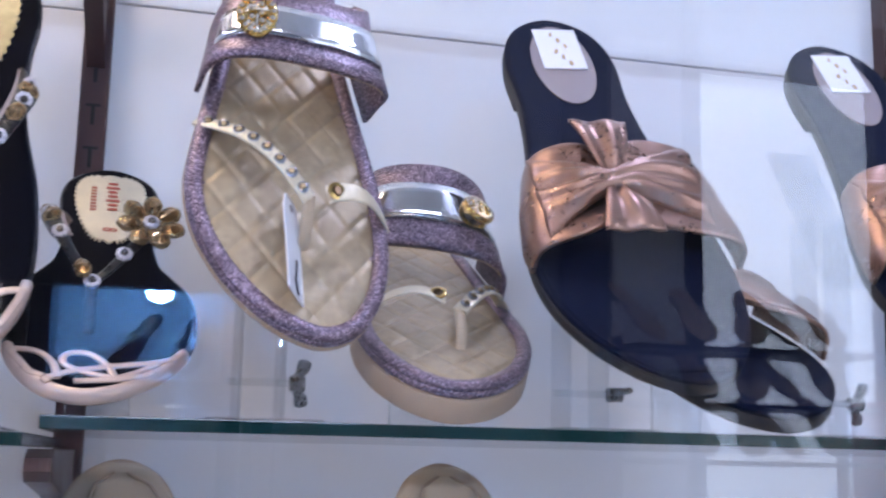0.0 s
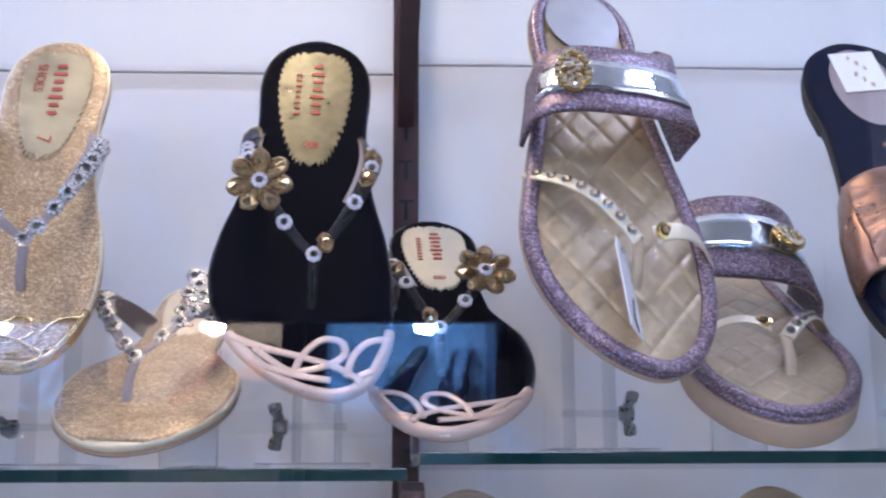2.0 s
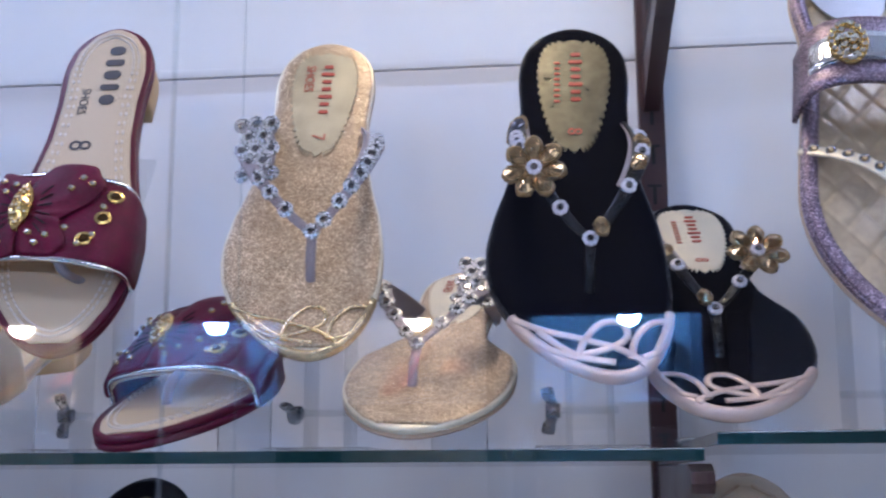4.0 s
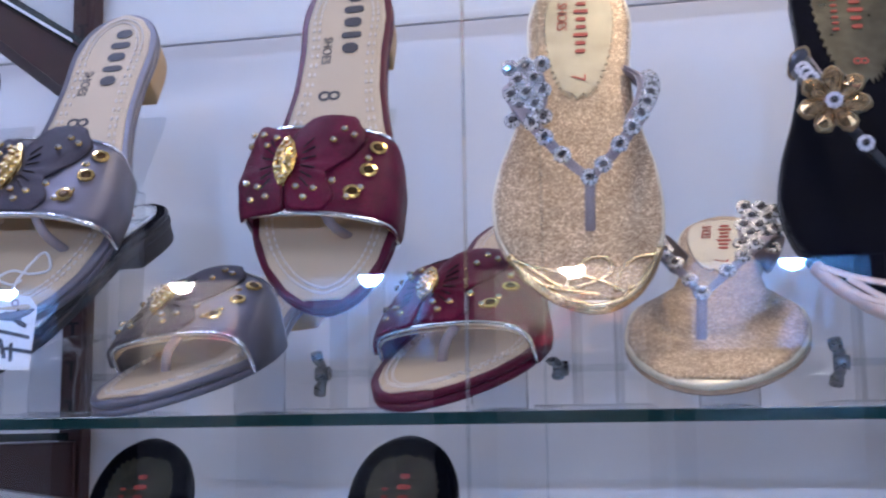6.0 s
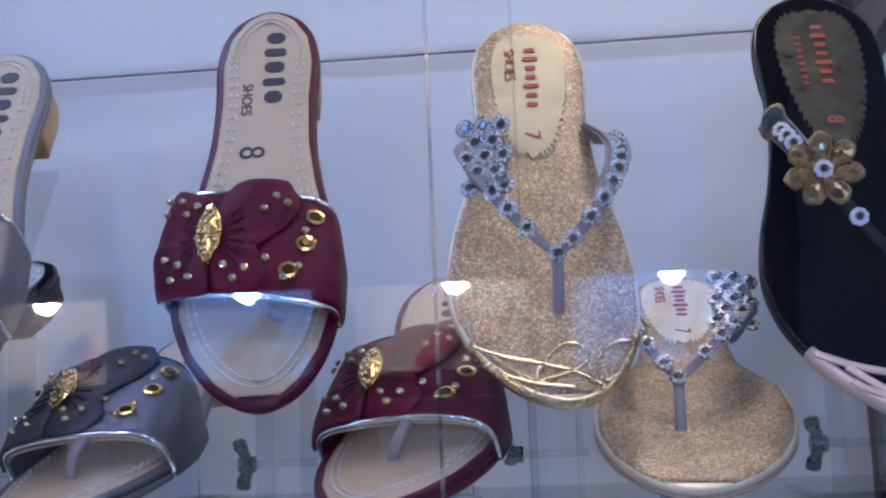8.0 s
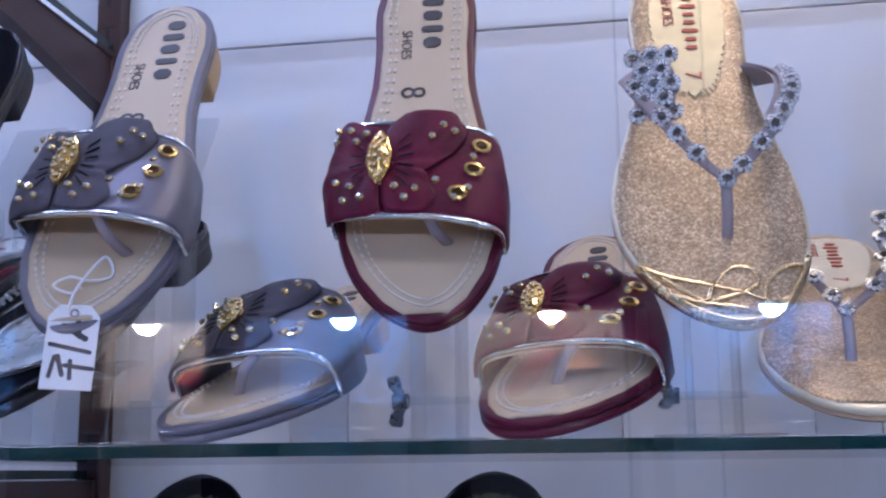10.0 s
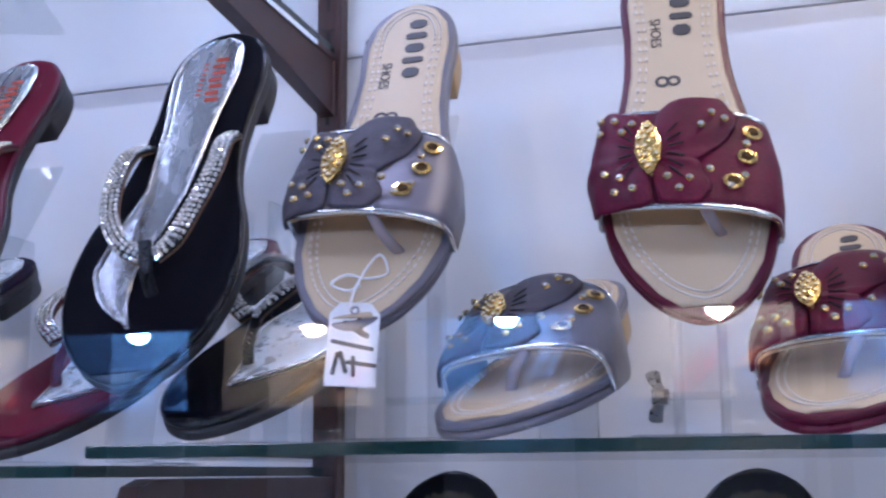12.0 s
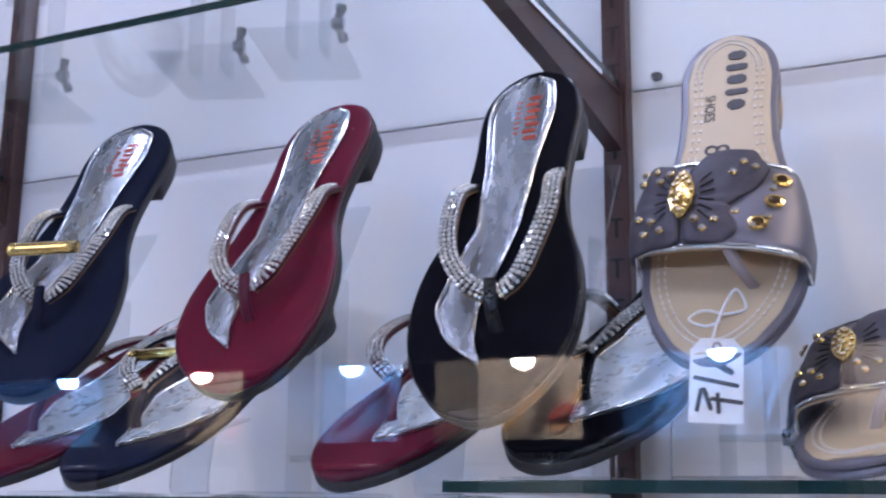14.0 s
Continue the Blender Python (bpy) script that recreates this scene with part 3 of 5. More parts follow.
def bow_slide(name, m, shape, label, group, m_band, m_flower, m_edge, side, text, peg_x=0.012, h=0.021, slope=-0.002, slide=0.0):
    """A slide with a wide jewelled band, a flat bow and a toe peg."""
    L, W = shape.L, shape.W
    root = base_sandal(name, m, shape, label, "sandal", group, M_CREAM, m_edge, m_edge, M_WOOD, sole=0.0075, heel_h=0.014, rim=0.0035)
    stitches(root, shape, 0.0072, 0.02, 0.97, M_STITCH)
    stitches(root, shape, 0.0100, 0.02, 0.97, M_STITCH)
    # the maker's print, as plain strokes
    y0 = 0.885 * L
    marks = [(0.0035, y0 + 0.004 - i * 0.0098, (0.0086, 0.0104, 0.0092, 0.0104, 0.0082)[i], (0.0070, 0.0050, 0.0068, 0.0044, 0.0074)[i], 0) for i in range(5)]
    digit("SHOES", 0.0068, M_INK, root, -0.0085, y0 - 0.036, 0.0014, -90, "printed_word", "printed word on the insole")
    part("print_bars", mesh("print_bars", *bars(marks, 0.0013), M_INK, False), root)
    digit(text, 0.016, M_INK, root, -0.005, 0.575 * L, 0.0014, -90)
    v0, v1 = (0.175 + slide) * L, (0.425 + slide) * L
    nu, nv = 29, 13

    def at(u, w, up=0.0):
        """The band's face: u across (-1 to 1), w from its front edge to its back edge."""
        v = v0 + (v1 - v0) * w + 0.003 * (1 - u * u) * (1 - 1.0 * w) + 0.011 * u ** 4 * (1 - w) - 0.006 * u * side * -1
        hw = (shape.half(v / L) if v > 0 else W / 2) + 0.0012
        x = shape.mid(v / L) + hw * math.sin(u * math.pi / 2) ** 1 if abs(u) < 1 else shape.mid(v / L) + hw * u
        z = (h + slope * w) * max(0.0, math.cos(u * math.pi / 2)) ** 0.36 - 0.006 * (abs(u) ** 8) + up
        return np.array((x, v, z))
    grid = [[at(u, w) for w in np.linspace(0, 1, nv)] for u in np.linspace(-1, 1, nu)]
    band = part("band", mesh("band", *shell(grid, 0.0022), m_band), root)
    lining = [[at(u, w, -0.0024) for w in np.linspace(0.02, 0.98, nv)] for u in np.linspace(-0.93, 0.93, nu)]
    part("lining", mesh("lining", *shell(lining, 0.0008), M_TANLEATHER), band)
    for w in (0, 1):
        part("piping", mesh("piping", *sweep([at(u, w, 0.0006) for u in np.linspace(-1, 1, 33)], 0.0022, 0.0024), M_SILVER), band, "thin silver piping")
    # the flat bow, folded wings with slits
    cu = 0.25 * side

    def up_at(u, w, lift):
        e = 0.02
        a = at(u + e, w) - at(u - e, w)
        b = at(u, min(1, w + e)) - at(u, max(0, w - e))
        n = np.cross(a, b)
        n /= np.linalg.norm(n) + 1e-9
        if n[2] < 0:
            n = -n
        return at(u, w) + n * lift, n
    angles = (-88, -68, -48, -25, -4, 18, 40, 58, 76, 88)
    reaches = {1: (0.025, 0.031, 0.040, 0.045, 0.043, 0.045, 0.043, 0.036, 0.028, 0.022), -1: (0.025, 0.029, 0.026, 0.016, 0.014, 0.020, 0.038, 0.045, 0.036, 0.024)}
    for sgn in (-1, 1):
        wing = []
        for i in range(15):
            r = 0.04 + 0.96 * i / 14
            row = []
            for th in np.linspace(-88, 88, 37):
                far = float(np.interp(th, angles, reaches[sgn])) * (1 + 0.02 * math.cos(th * 0.31)) * L / 0.225
                a = math.radians(th)
                u = cu + sgn * side * r * far * math.cos(a) / (W * 0.62)
                w = 0.47 + r * far * math.sin(a) / (v1 - v0)
                wc = min(max(w, 0.0), 1.0)
                pleat = (0.0005 * math.cos(th * 0.085 + 1.0) + 0.0003 * math.cos(th * 0.21 + 2 * sgn)) * r
                q = up_at(max(-0.95, min(0.95, u)), wc, 0.0014 + 0.0017 * math.sin(math.pi * (0.12 + 0.80 * r)) + pleat)[0]
                row.append(q + np.array((0, max(-0.0015, min(0.006, (w - wc) * (v1 - v0))), 0)))
            wing.append(row)
        part("bow_wing", mesh("bow_wing", *shell(wing, 0.0016), m_flower), band, "lobed velvet bow wing")
    slits = []
    for sgn in (-1, 1):
        for q in (-0.34, -0.20, -0.07, 0.07, 0.20, 0.34):
            line = []
            for d in np.linspace(0.13, 0.25 - 0.12 * abs(q), 5):
                line.append(up_at(max(-0.95, min(0.95, cu + sgn * d)), min(1, max(0, 0.52 + q * d * 4.0)), 0.0038 + 0.0006 * math.sin(d * 6))[0])
            slits.append(sweep(line, 0.0006, 0.0008, n=6))
    part("cutouts", mesh("cutouts", *join(*slits), M_SLOT), band, "dark cut lines fanning from the brooch")
    c, n0 = up_at(cu, 0.52, 0.0046)
    oval = part("oval_brooch", jewel("oval_brooch", 0.0040, 0.0036, 0.0012, M_GOLD, M_GOLD, 20, 2.9, 0.4, 0.0, 0.35), band, "oval gold brooch set with stones", facing(c, n0))
    for i in range(14):
        t = 2 * math.pi * i / 14
        part("rhinestone", J_TINY, oval, "", pose(0.0038 * math.cos(t) * (1 - 0.4 * math.sin(t) ** 2), 0.0115 * math.sin(t), 0.0020))
    for i in range(6):
        part("rhinestone", J_TINY, oval, "", pose(0.0009 * (i % 2 * 2 - 1), -0.0065 + i * 0.0026, 0.0032))
    for u, w in ((-0.54, 0.80), (-0.44, 0.52), (-0.31, 0.25)):
        c, n0 = up_at(u * side, w, 0.0014)
        part("eyelet", J_EYE, band, "round gold eyelet", facing(c, n0))
    for u, w in ((0.86, 0.32), (0.90, 0.62)):
        c, n0 = up_at(u * side, w, 0.0014)
        part("eyelet", J_EYE, band, "round gold eyelet", facing(c, n0))
    for du, w in ((0.16, 0.10), (0.23, 0.20), (0.10, 0.22), (-0.14, 0.12), (-0.22, 0.24), (-0.28, 0.10), (-0.34, 0.30), (-0.12, 0.80), (-0.20, 0.72), (-0.27, 0.86), (-0.42, 0.90), (-0.40, 0.76), (0.34, 0.78), (0.42, 0.92), (0.50, 0.86), (0.36, 0.30), (0.48, 0.14), (0.58, 0.26), (0.62, 0.60)):
        c, n0 = up_at(max(-0.92, min(0.92, cu - 1.1 * du * side)), w, 0.0050 - 0.001 * abs(du))
        part("rhinestone", J_STUD, band, "", facing(c, n0))
    c0, c1 = (peg_x, 0.175 * L, 0.0005), at(0.08, 0.06, -0.002)
    mid = (np.array(c0) + c1) / 2 + np.array((0, -0.004, 0.003))
    part("toe_post", mesh("toe_post", *sweep(smooth_line([c0, mid, c1], 6), 0.0046, 0.0032, (0, -1, 0.5)), M_STRAPGREY), root)
    return root


def rhinestone_thong(name, m, shape, label, group, m_top, m_side, side, toe_x=0.002, buckle=False, m_patch=M_CRINKLE, m_pipe=M_SILVER, wide=1.0, rise=0.68):
    """A suede toe-post sandal: silver S-shaped insole strip, and a V strap paved with small stones."""
    L, W = shape.L, shape.W
    root = base_sandal(name, m, shape, label, "sandal", group, m_top, m_side, M_SOLE, M_SOLE, sole=0.009, heel_h=0.010, rim=0.0010)
    rows = []
    k = L / 0.224
    for v in np.linspace(0.026, 0.2145, 34):
        c = float(np.interp(v, (0.026, 0.040, 0.058, 0.080, 0.105, 0.150, 0.198, 0.215), (-0.004, -0.014, -0.018, -0.012, -0.005, -0.004, -0.003, 0.0)))
        w = float(np.interp(v, (0.026, 0.040, 0.058, 0.080, 0.105, 0.150, 0.185, 0.200, 0.210, 0.215), (0.001, 0.012 * wide, 0.020 * wide, 0.022 * wide, 0.020, 0.025, 0.034, 0.032, 0.023, 0.004)))
        rows.append([(side * c * k + w * k * q / 2, v * k, 0.0018 + 0.0006 * math.cos(q * 1.5)) for q in np.linspace(-1, 1, 9)])
    strip = part("insole_strip", mesh("insole_strip", *shell(rows, 0.0012), m_patch), root, "shiny crinkled silver insole strip")
    for e in (0, 8):
        part("piping", mesh("piping", *sweep([(r[e][0], r[e][1], 0.0028) for r in rows], 0.0016, 0.0016, n=6), m_pipe), strip)
    marks = [(0.003 - 0.001 * (i % 2), 0.88 * L - i * 0.0052, 0.0070, 0.0030, 0) for i in range(7)] + [(-0.005, 0.87 * L - i * 0.004, 0.0028, 0.0014, 0) for i in range(7)]
    part("print_bars", mesh("print_bars", *bars(marks, 0.0028), M_INKRED, False), strip)
    post_v, apex_v = 0.19 * L, 0.255 * L
    toe_post(root, toe_x, post_v, apex_v, 0.017, m_side, 0.006)
    for s in (-1, 1):
        edge = shape.mid(0.61) + s * shape.half(0.61)
        line = [(toe_x + s * 0.0035, 0.250 * L, 0.016 * rise), (toe_x + s * 0.012, 0.272 * L, 0.021 * rise), (s * 0.0195, 0.345 * L, 0.023 * rise), (s * 0.0235, 0.445 * L, 0.022 * rise), (edge * 0.62 + s * 0.0075, 0.545 * L, 0.016 * rise), (edge * 0.84, 0.615 * L, 0.001)]
        fine = smooth_line(line, 22)
        strap = part("strap", mesh("strap", *sweep(fine, 0.0078, 0.0032), m_side), root)
        part("lining", mesh("lining", *sweep([(x, y, z - 0.0019) for x, y, z in fine], 0.0072, 0.0010), M_LINING), strap)
        t = np.gradient(fine, axis=0)
        t /= np.linalg.norm(t, axis=1)[:, None]
        sd = np.cross(t, (0, 0, 1))
        sd /= np.linalg.norm(sd, axis=1)[:, None]
        items, last = [], None
        v0, f0, _ = jewel_data(0.00108, 0.0013, 0, 6)
        rnd = random.Random(11)
        for i in range(1, int(len(fine) * 0.93)):
            if last is not None and np.linalg.norm(fine[i] - last) < 0.0023:
                continue
            last = fine[i]
            up = np.cross(sd[i], t[i])
            for r in (-1.5, -0.5, 0.5, 1.5):
                fan = math.radians(r * 20 + rnd.uniform(-13, 13))
                out = sd[i] * math.sin(fan) + up * math.cos(fan)
                cross = np.cross(out, t[i])
                o = fine[i] + sd[i] * r * 0.0021 + up * (0.0020 - 0.0005 * r * r * 0.6)
                items.append(([tuple(o + cross * x + t[i] * y + out * z) for x, y, z in v0], f0))
        stones = part("rhinestones", mesh("rhinestones", *join(*items), M_STONE, False), strap, "rows of small clear stones")
        tagged(stones, kind="stuff")
    if buckle:
        part("buckle", mesh("buckle", *sweep([(x + toe_x, apex_v + 0.020, 0.029) for x in np.linspace(-0.020, 0.020, 8)], 0.008, 0.006, n=12), M_GOLD), root, "polished gold bar ornament")
    return root


def quilted(name, m, shape, label, group, side, strap_rise=0.030, sole=0.010, tip=0.0):
    """A quilted champagne sandal: glitter rim, broad instep strap with a mirror strip and buckle, studded toe strap."""
    L, W = shape.L, shape.W
    k = 0.0175

    def relief(u, v):
        a, b = (u + v * 0.75) / k, (u * 1.0 - v * 0.75) / k
        fa, fb = abs(a - round(a)) * 2, abs(b - round(b)) * 2
        return 0.0010 * (min(1, fa * 3.4) * min(1, fb * 3.4)) ** 0.5 - 0.0005
    root = base_sandal(name, m, shape, label, "sandal", group, M_QUILT, M_GLITMAUVE, M_SOLETAN, M_SOLETAN, sole=sole, heel_h=0.0, rim=0.0062, relief=relief, fine=2)
    p = shape.outline(0.0035)
    part("rim", mesh("rim", *sweep([(x, y, 0.001) for x, y in p], 0.0070, 0.004, closed=True, n=8), M_GLITMAUVE), root, "mauve glitter rim")
    hp = [(0.021 * math.cos(a) * 0.95, 0.875 * L + 0.024 * math.sin(a)) for a in np.linspace(0, 2 * math.pi, 36, endpoint=False)]
    part("heel_patch", mesh("heel_patch", *plate(np.array(hp), 0.0030, 0.0006), M_HEELPATCH, False), root, "silvery grey heel patch")
    v0, v1 = 0.485 * L, 0.66 * L

    def at(u, w, up=0.0):
        far = max(0.0, -u * side)
        v = v0 + (v1 - v0) * w + 0.006 * far + 0.030 * w ** 3 * far ** 3
        hw = shape.half(min(v / L, 0.66)) + 0.004 + (0.010 if u * side < 0 else 0.0) * (1 - abs(u) ** 3)
        z = (strap_rise + tip * (w - 0.5)) * max(0.0, math.cos(u * math.pi / 2)) ** 0.45 + up
        return np.array((shape.mid(v / L) + hw * math.sin(u * math.pi / 2), v, z))
    us = np.linspace(-1, 1, 27)
    strap = part("instep_strap", mesh("instep_strap", *shell([[at(u, w) for w in np.linspace(0, 1, 9)] for u in us], 0.0022), M_GLITMAUVE), root, "mauve glitter instep strap")
    part("mirror_strip", mesh("mirror_strip", *shell([[at(u, w, 0.0022) for w in np.linspace(0.28, 0.72, 5)] for u in np.linspace(-0.93, 0.93, 25)], 0.0008), M_SILVER), strap, "mirror silver strip")
    part("lining", mesh("lining", *shell([[at(u, w, -0.0022) for w in np.linspace(0.03, 0.97, 6)] for u in np.linspace(-0.96, 0.96, 25)], 0.0008), M_TANLEATHER), strap, "beige strap lining")
    e = at(0.42 * side, 0.5, 0.0045)
    n0 = Vector((0.35 * side, -0.1, 1))
    fr = facing(e, n0)
    bk = part("buckle", mesh("buckle", *sweep([(0.0062 * math.cos(t) * (1 + 0.15 * math.cos(2 * t)), 0.0115 * math.sin(t), 0) for t in np.linspace(0, 2 * math.pi, 28, endpoint=False)], 0.0036, 0.003, closed=True, n=6), M_GOLD), strap, "gold buckle set with stones", fr)
    for i in range(18):
        t = 2 * math.pi * i / 18
        part("rhinestone", J_STUD, bk, "", pose(0.0062 * math.cos(t) * (1 + 0.15 * math.cos(2 * t)), 0.0115 * math.sin(t), 0.0012))
    for i in range(7):
        part("rhinestone", J_STUD, bk, "", pose(0.0020 * (i % 2 * 2 - 1), -0.0072 + i * 0.0024, 0.0006))
    # the studded diagonal strap and the short gold tab
    px_, pv = 0.005, 0.17 * L
    toe_post(root, px_, pv, 0.245 * L, 0.012, M_TANLEATHER, 0.005)
    a = arch(px_, 0.245 * L, 0.012, side * (shape.half(0.42)), 0.42 * L, -0.001, 0.010)
    st = part("studded_strap", mesh("studded_strap", *sweep(a, 0.0075, 0.002), M_CREAMFOIL), root, "pale champagne strap with dark studs")
    for i in range(2, len(a) - 2, 3):
        part("stud", J_DARKSTUD, st, "", facing(a[i] + np.array((0, 0, 0.001)), (0.3 * side, -0.3, 1)))
    b = arch(px_, 0.245 * L, 0.012, -side * (shape.half(0.27) + 0.001), 0.27 * L, 0.0, 0.012)
    tab = part("gold_tab", mesh("gold_tab", *sweep(b[4:], 0.0095, 0.0014), M_CREAMFOIL), root, "pale gold side tab")
    part("stud", J_EYE, tab, "", facing(b[6] + np.array((0, 0, 0.001)), (-0.2 * side, -0.3, 1)))
    return root


def knot_slide(name, m, shape, label, group, m_band):
    """A navy slide with a wide satin band, gathered into a knot."""
    L, W = shape.L, shape.W
    root = base_sandal(name, m, shape, label, "sandal", group, M_NAVY, M_NAVY, M_SOLE, M_SOLE, sole=0.010, heel_h=0.004, rim=0.001)
    t = [(0.016 * math.cos(a), 0.83 * L + 0.032 * math.sin(a) * (1.0)) for a in np.linspace(0, 2 * math.pi, 40, endpoint=False)]
    lab = part("insole_label", mesh("insole_label", *plate(np.array(t), 0.0014), M_STRAPGREY, False), root, "taupe oval insole label")
    st = part("price_sticker", mesh("price_sticker", *plate([(-0.011, 0.81 * L), (0.012, 0.81 * L), (0.012, 0.945 * L), (-0.011, 0.945 * L)], 0.0022), M_PAPER, False), root, "white paper price sticker")
    part("print_bars", mesh("print_bars", *bars([(0.001 + 0.003 * (i % 3 - 1), 0.925 * L - i * 0.0048, 0.0012 + 0.0006 * (i % 2), 0.0035, 12 * (i % 3 - 1)) for i in range(6)], 0.0029), M_WOOD, False), st)
    v0, v1, h = 0.245 * L, 0.48 * L, 0.024

    def at(u, w, k=0):
        v = v0 + (v1 - v0) * w
        pinch = math.exp(-(u + 0.12) ** 2 / 0.04)
        v = (v0 + v1) / 2 + (v - (v0 + v1) / 2) * (1 - 0.22 * pinch)
        hw = shape.half(v / L) + 0.003
        z = h * max(0.0, math.cos(u * math.pi / 2)) ** 0.45
        fold = 0.0016 * math.sin(w * 13 + 6 * (u + 0.12) * (1 if u > -0.12 else -1) + k) * (1 - abs(u) ** 4) * (0.35 + pinch)
        return np.array((shape.mid(v / L) + hw * math.sin(u * math.pi / 2), v, z + fold))
    band = part("band", mesh("band", *shell([[at(u, w) for w in np.linspace(0, 1, 33)] for u in np.linspace(-1, 1, 49)], 0.002), m_band), root, "gathered metallic satin band")
    # the wraps cross over one another, narrow tails stand above and below them
    c = at(-0.12, 0.5)
    for sg, a0, z0 in ((1, 24, 0.0030), (-1, -20, 0.0018)):
        rows = []
        for i in range(34):
            q = -1 + 2 * i / 33
            u = max(-0.96, min(0.96, -0.12 + 0.62 * q))
            half = 0.006 + 0.010 * abs(q) ** 1.5
            row = []
            for w in np.linspace(-1, 1, 15):
                base = at(u, 0.5)
                y = c[1] + math.tan(radians(a0)) * 0.026 * math.sin(q * 1.35) + half * w
                crease = 0.0009 * math.sin(w * 8 + q * 4 * sg) * (1 - abs(w) ** 3)
                row.append((base[0], y, base[2] + z0 + 0.0030 * math.cos(q * 1.5) * (1 - 0.6 * w * w) + crease - 0.0030 * abs(w) ** 4))
            rows.append(row)
        part("knot_fold", mesh("knot_fold", *shell(rows, 0.0016), m_band), band)
    for sg, reach in ((1, 0.5 * (v1 - v0) + 0.007), (-1, 0.5 * (v1 - v0) + 0.004)):
        rows = []
        for i in range(14):
            q = i / 13
            rows.append([c + np.array(((0.005 + 0.0085 * q ** 0.7) * w, sg * (0.006 + q * (reach - 0.006)), 0.003 + 0.0035 * math.sin(q * 2.6) + 0.0013 * math.sin(w * 5.5) * (1 - 0.3 * q))) for w in np.linspace(-1, 1, 13)])
        part("knot_tail", mesh("knot_tail", *shell(rows, 0.0016), m_band), band)
    return root


def at_toe(x, y, z, tilt, yaw, roll):
    return pose(x, y, z, 0, 0, yaw) @ pose(0, 0, 0, tilt) @ pose(0, 0, 0, 0, roll)


def arched(root, length, rise, start=0.36):
    """Bends a finished sandal: behind the ball its sole climbs to the heel."""
    def lift(y):
        q = max(0.0, y / length - start) / (1 - start)
        return rise * q ** 1.6, rise * 1.6 * q ** 0.6 / (length * (1 - start))
    for ob in root.children_recursive:
        if ob.parent.parent is not None and ob.parent.matrix_basis != Matrix.Identity(4):
            continue
        if ob.matrix_basis == Matrix.Identity(4):
            for v in ob.data.vertices:
                v.co.z += lift(v.co.y)[0]
        else:
            y = ob.matrix_basis.translation.y
            dz, k = lift(y)
            ob.matrix_basis = pose(0, y, dz) @ pose(0, 0, 0, math.degrees(math.atan(k))) @ pose(0, -y, 0) @ ob.matrix_basis
    return root


# ---- the setting ----


def structure(name, me, label, m=None):
    ob = new(name, me)
    if m is not None:
        ob.matrix_basis = m
    return tagged(ob, label, name.rsplit("_", 1)[0].replace("_", " "), kind="structure")


structure("floor", box("floor", -4, 4, -5, 1.0, -0.1, 0, M_FLOOR), "pale polished shop floor")
structure("ceiling", box("ceiling", -4, 4, -5, 1.0, 2.5, 2.6, M_PAINT), "plain painted shop ceiling")
structure("wall_west", box("wall", -4.1, -4, -5, 1.0, 0, 2.5, M_PAINT), "plain painted side wall")
structure("wall_east", box("wall", 4, 4.1, -5, 1.0, 0, 2.5, M_PAINT), "plain painted side wall")
# the showcase's back, in laminate panels with narrow open joints
back = structure("wall_north", box("wall", -4, 4, WALL_Y + 0.006, WALL_Y + 0.05, 0, 2.5, M_SEAM), "white laminate showcase back in large panels with narrow joints")
for (x0, x1, _, seam), ext in zip(BAYS, (0, 0, 0)):
    a, b = x0 - 0.002, x1 + 0.0045
    for z0, z1 in ((0.4, seam - 0.0006), (seam + 0.0006, 2.0)):
        part("panel", box("panel", a, b, WALL_Y, WALL_Y + 0.0055, z0, z1, M_WALL, 0.0004), back)
for a, b in ((-1.9, -1.0915), (0.4865, 1.3)):
    part("panel", box("panel", a, b, WALL_Y, WALL_Y + 0.0055, 0.4, 2.0, M_WALL, 0.0004), back)
# upper board and plinth of the showcase
structure("showcase_top", box("showcase_top", -1.9, 1.3, 0.36, WALL_Y, 1.95, 2.5, M_WHITEPANEL), "white top board of the showcase")
structure("showcase_plinth", box("showcase_plinth", -1.9, 1.3, 0.36, WALL_Y, 0, 0.40, M_WHITEPANEL), "white plinth of the showcase")
for x in (-1.92, 1.30):
    structure("showcase_side", box("showcase_side", x, x + 0.02, 0.36, WALL_Y, 0.4, 1.95, M_WHITEPANEL), "white side board of the showcase")

# slotted uprights
for x in UPRIGHTS:
    up = tagged(new("slotted_upright", box("slotted_upright", x - 0.008, x + 0.008, WALL_Y - 0.014, WALL_Y - 0.0005, 0.42, 1.94, M_BROWN, 0.0012)), "dark brown slotted metal upright on the white back", "shelf upright", "shelf uprights")
    slot = mesh("slot", *join(box_data(-0.0042, 0.0042, -0.0004, 0, 0.0045, 0.0062), box_data(-0.0011, 0.0011, -0.0004, 0, -0.0062, 0.0045)), M_SLOT, False)
    for i in range(58):
        part("slot", slot, up, "", pose(x, WALL_Y - 0.0142, 0.46 + i * 0.0252))

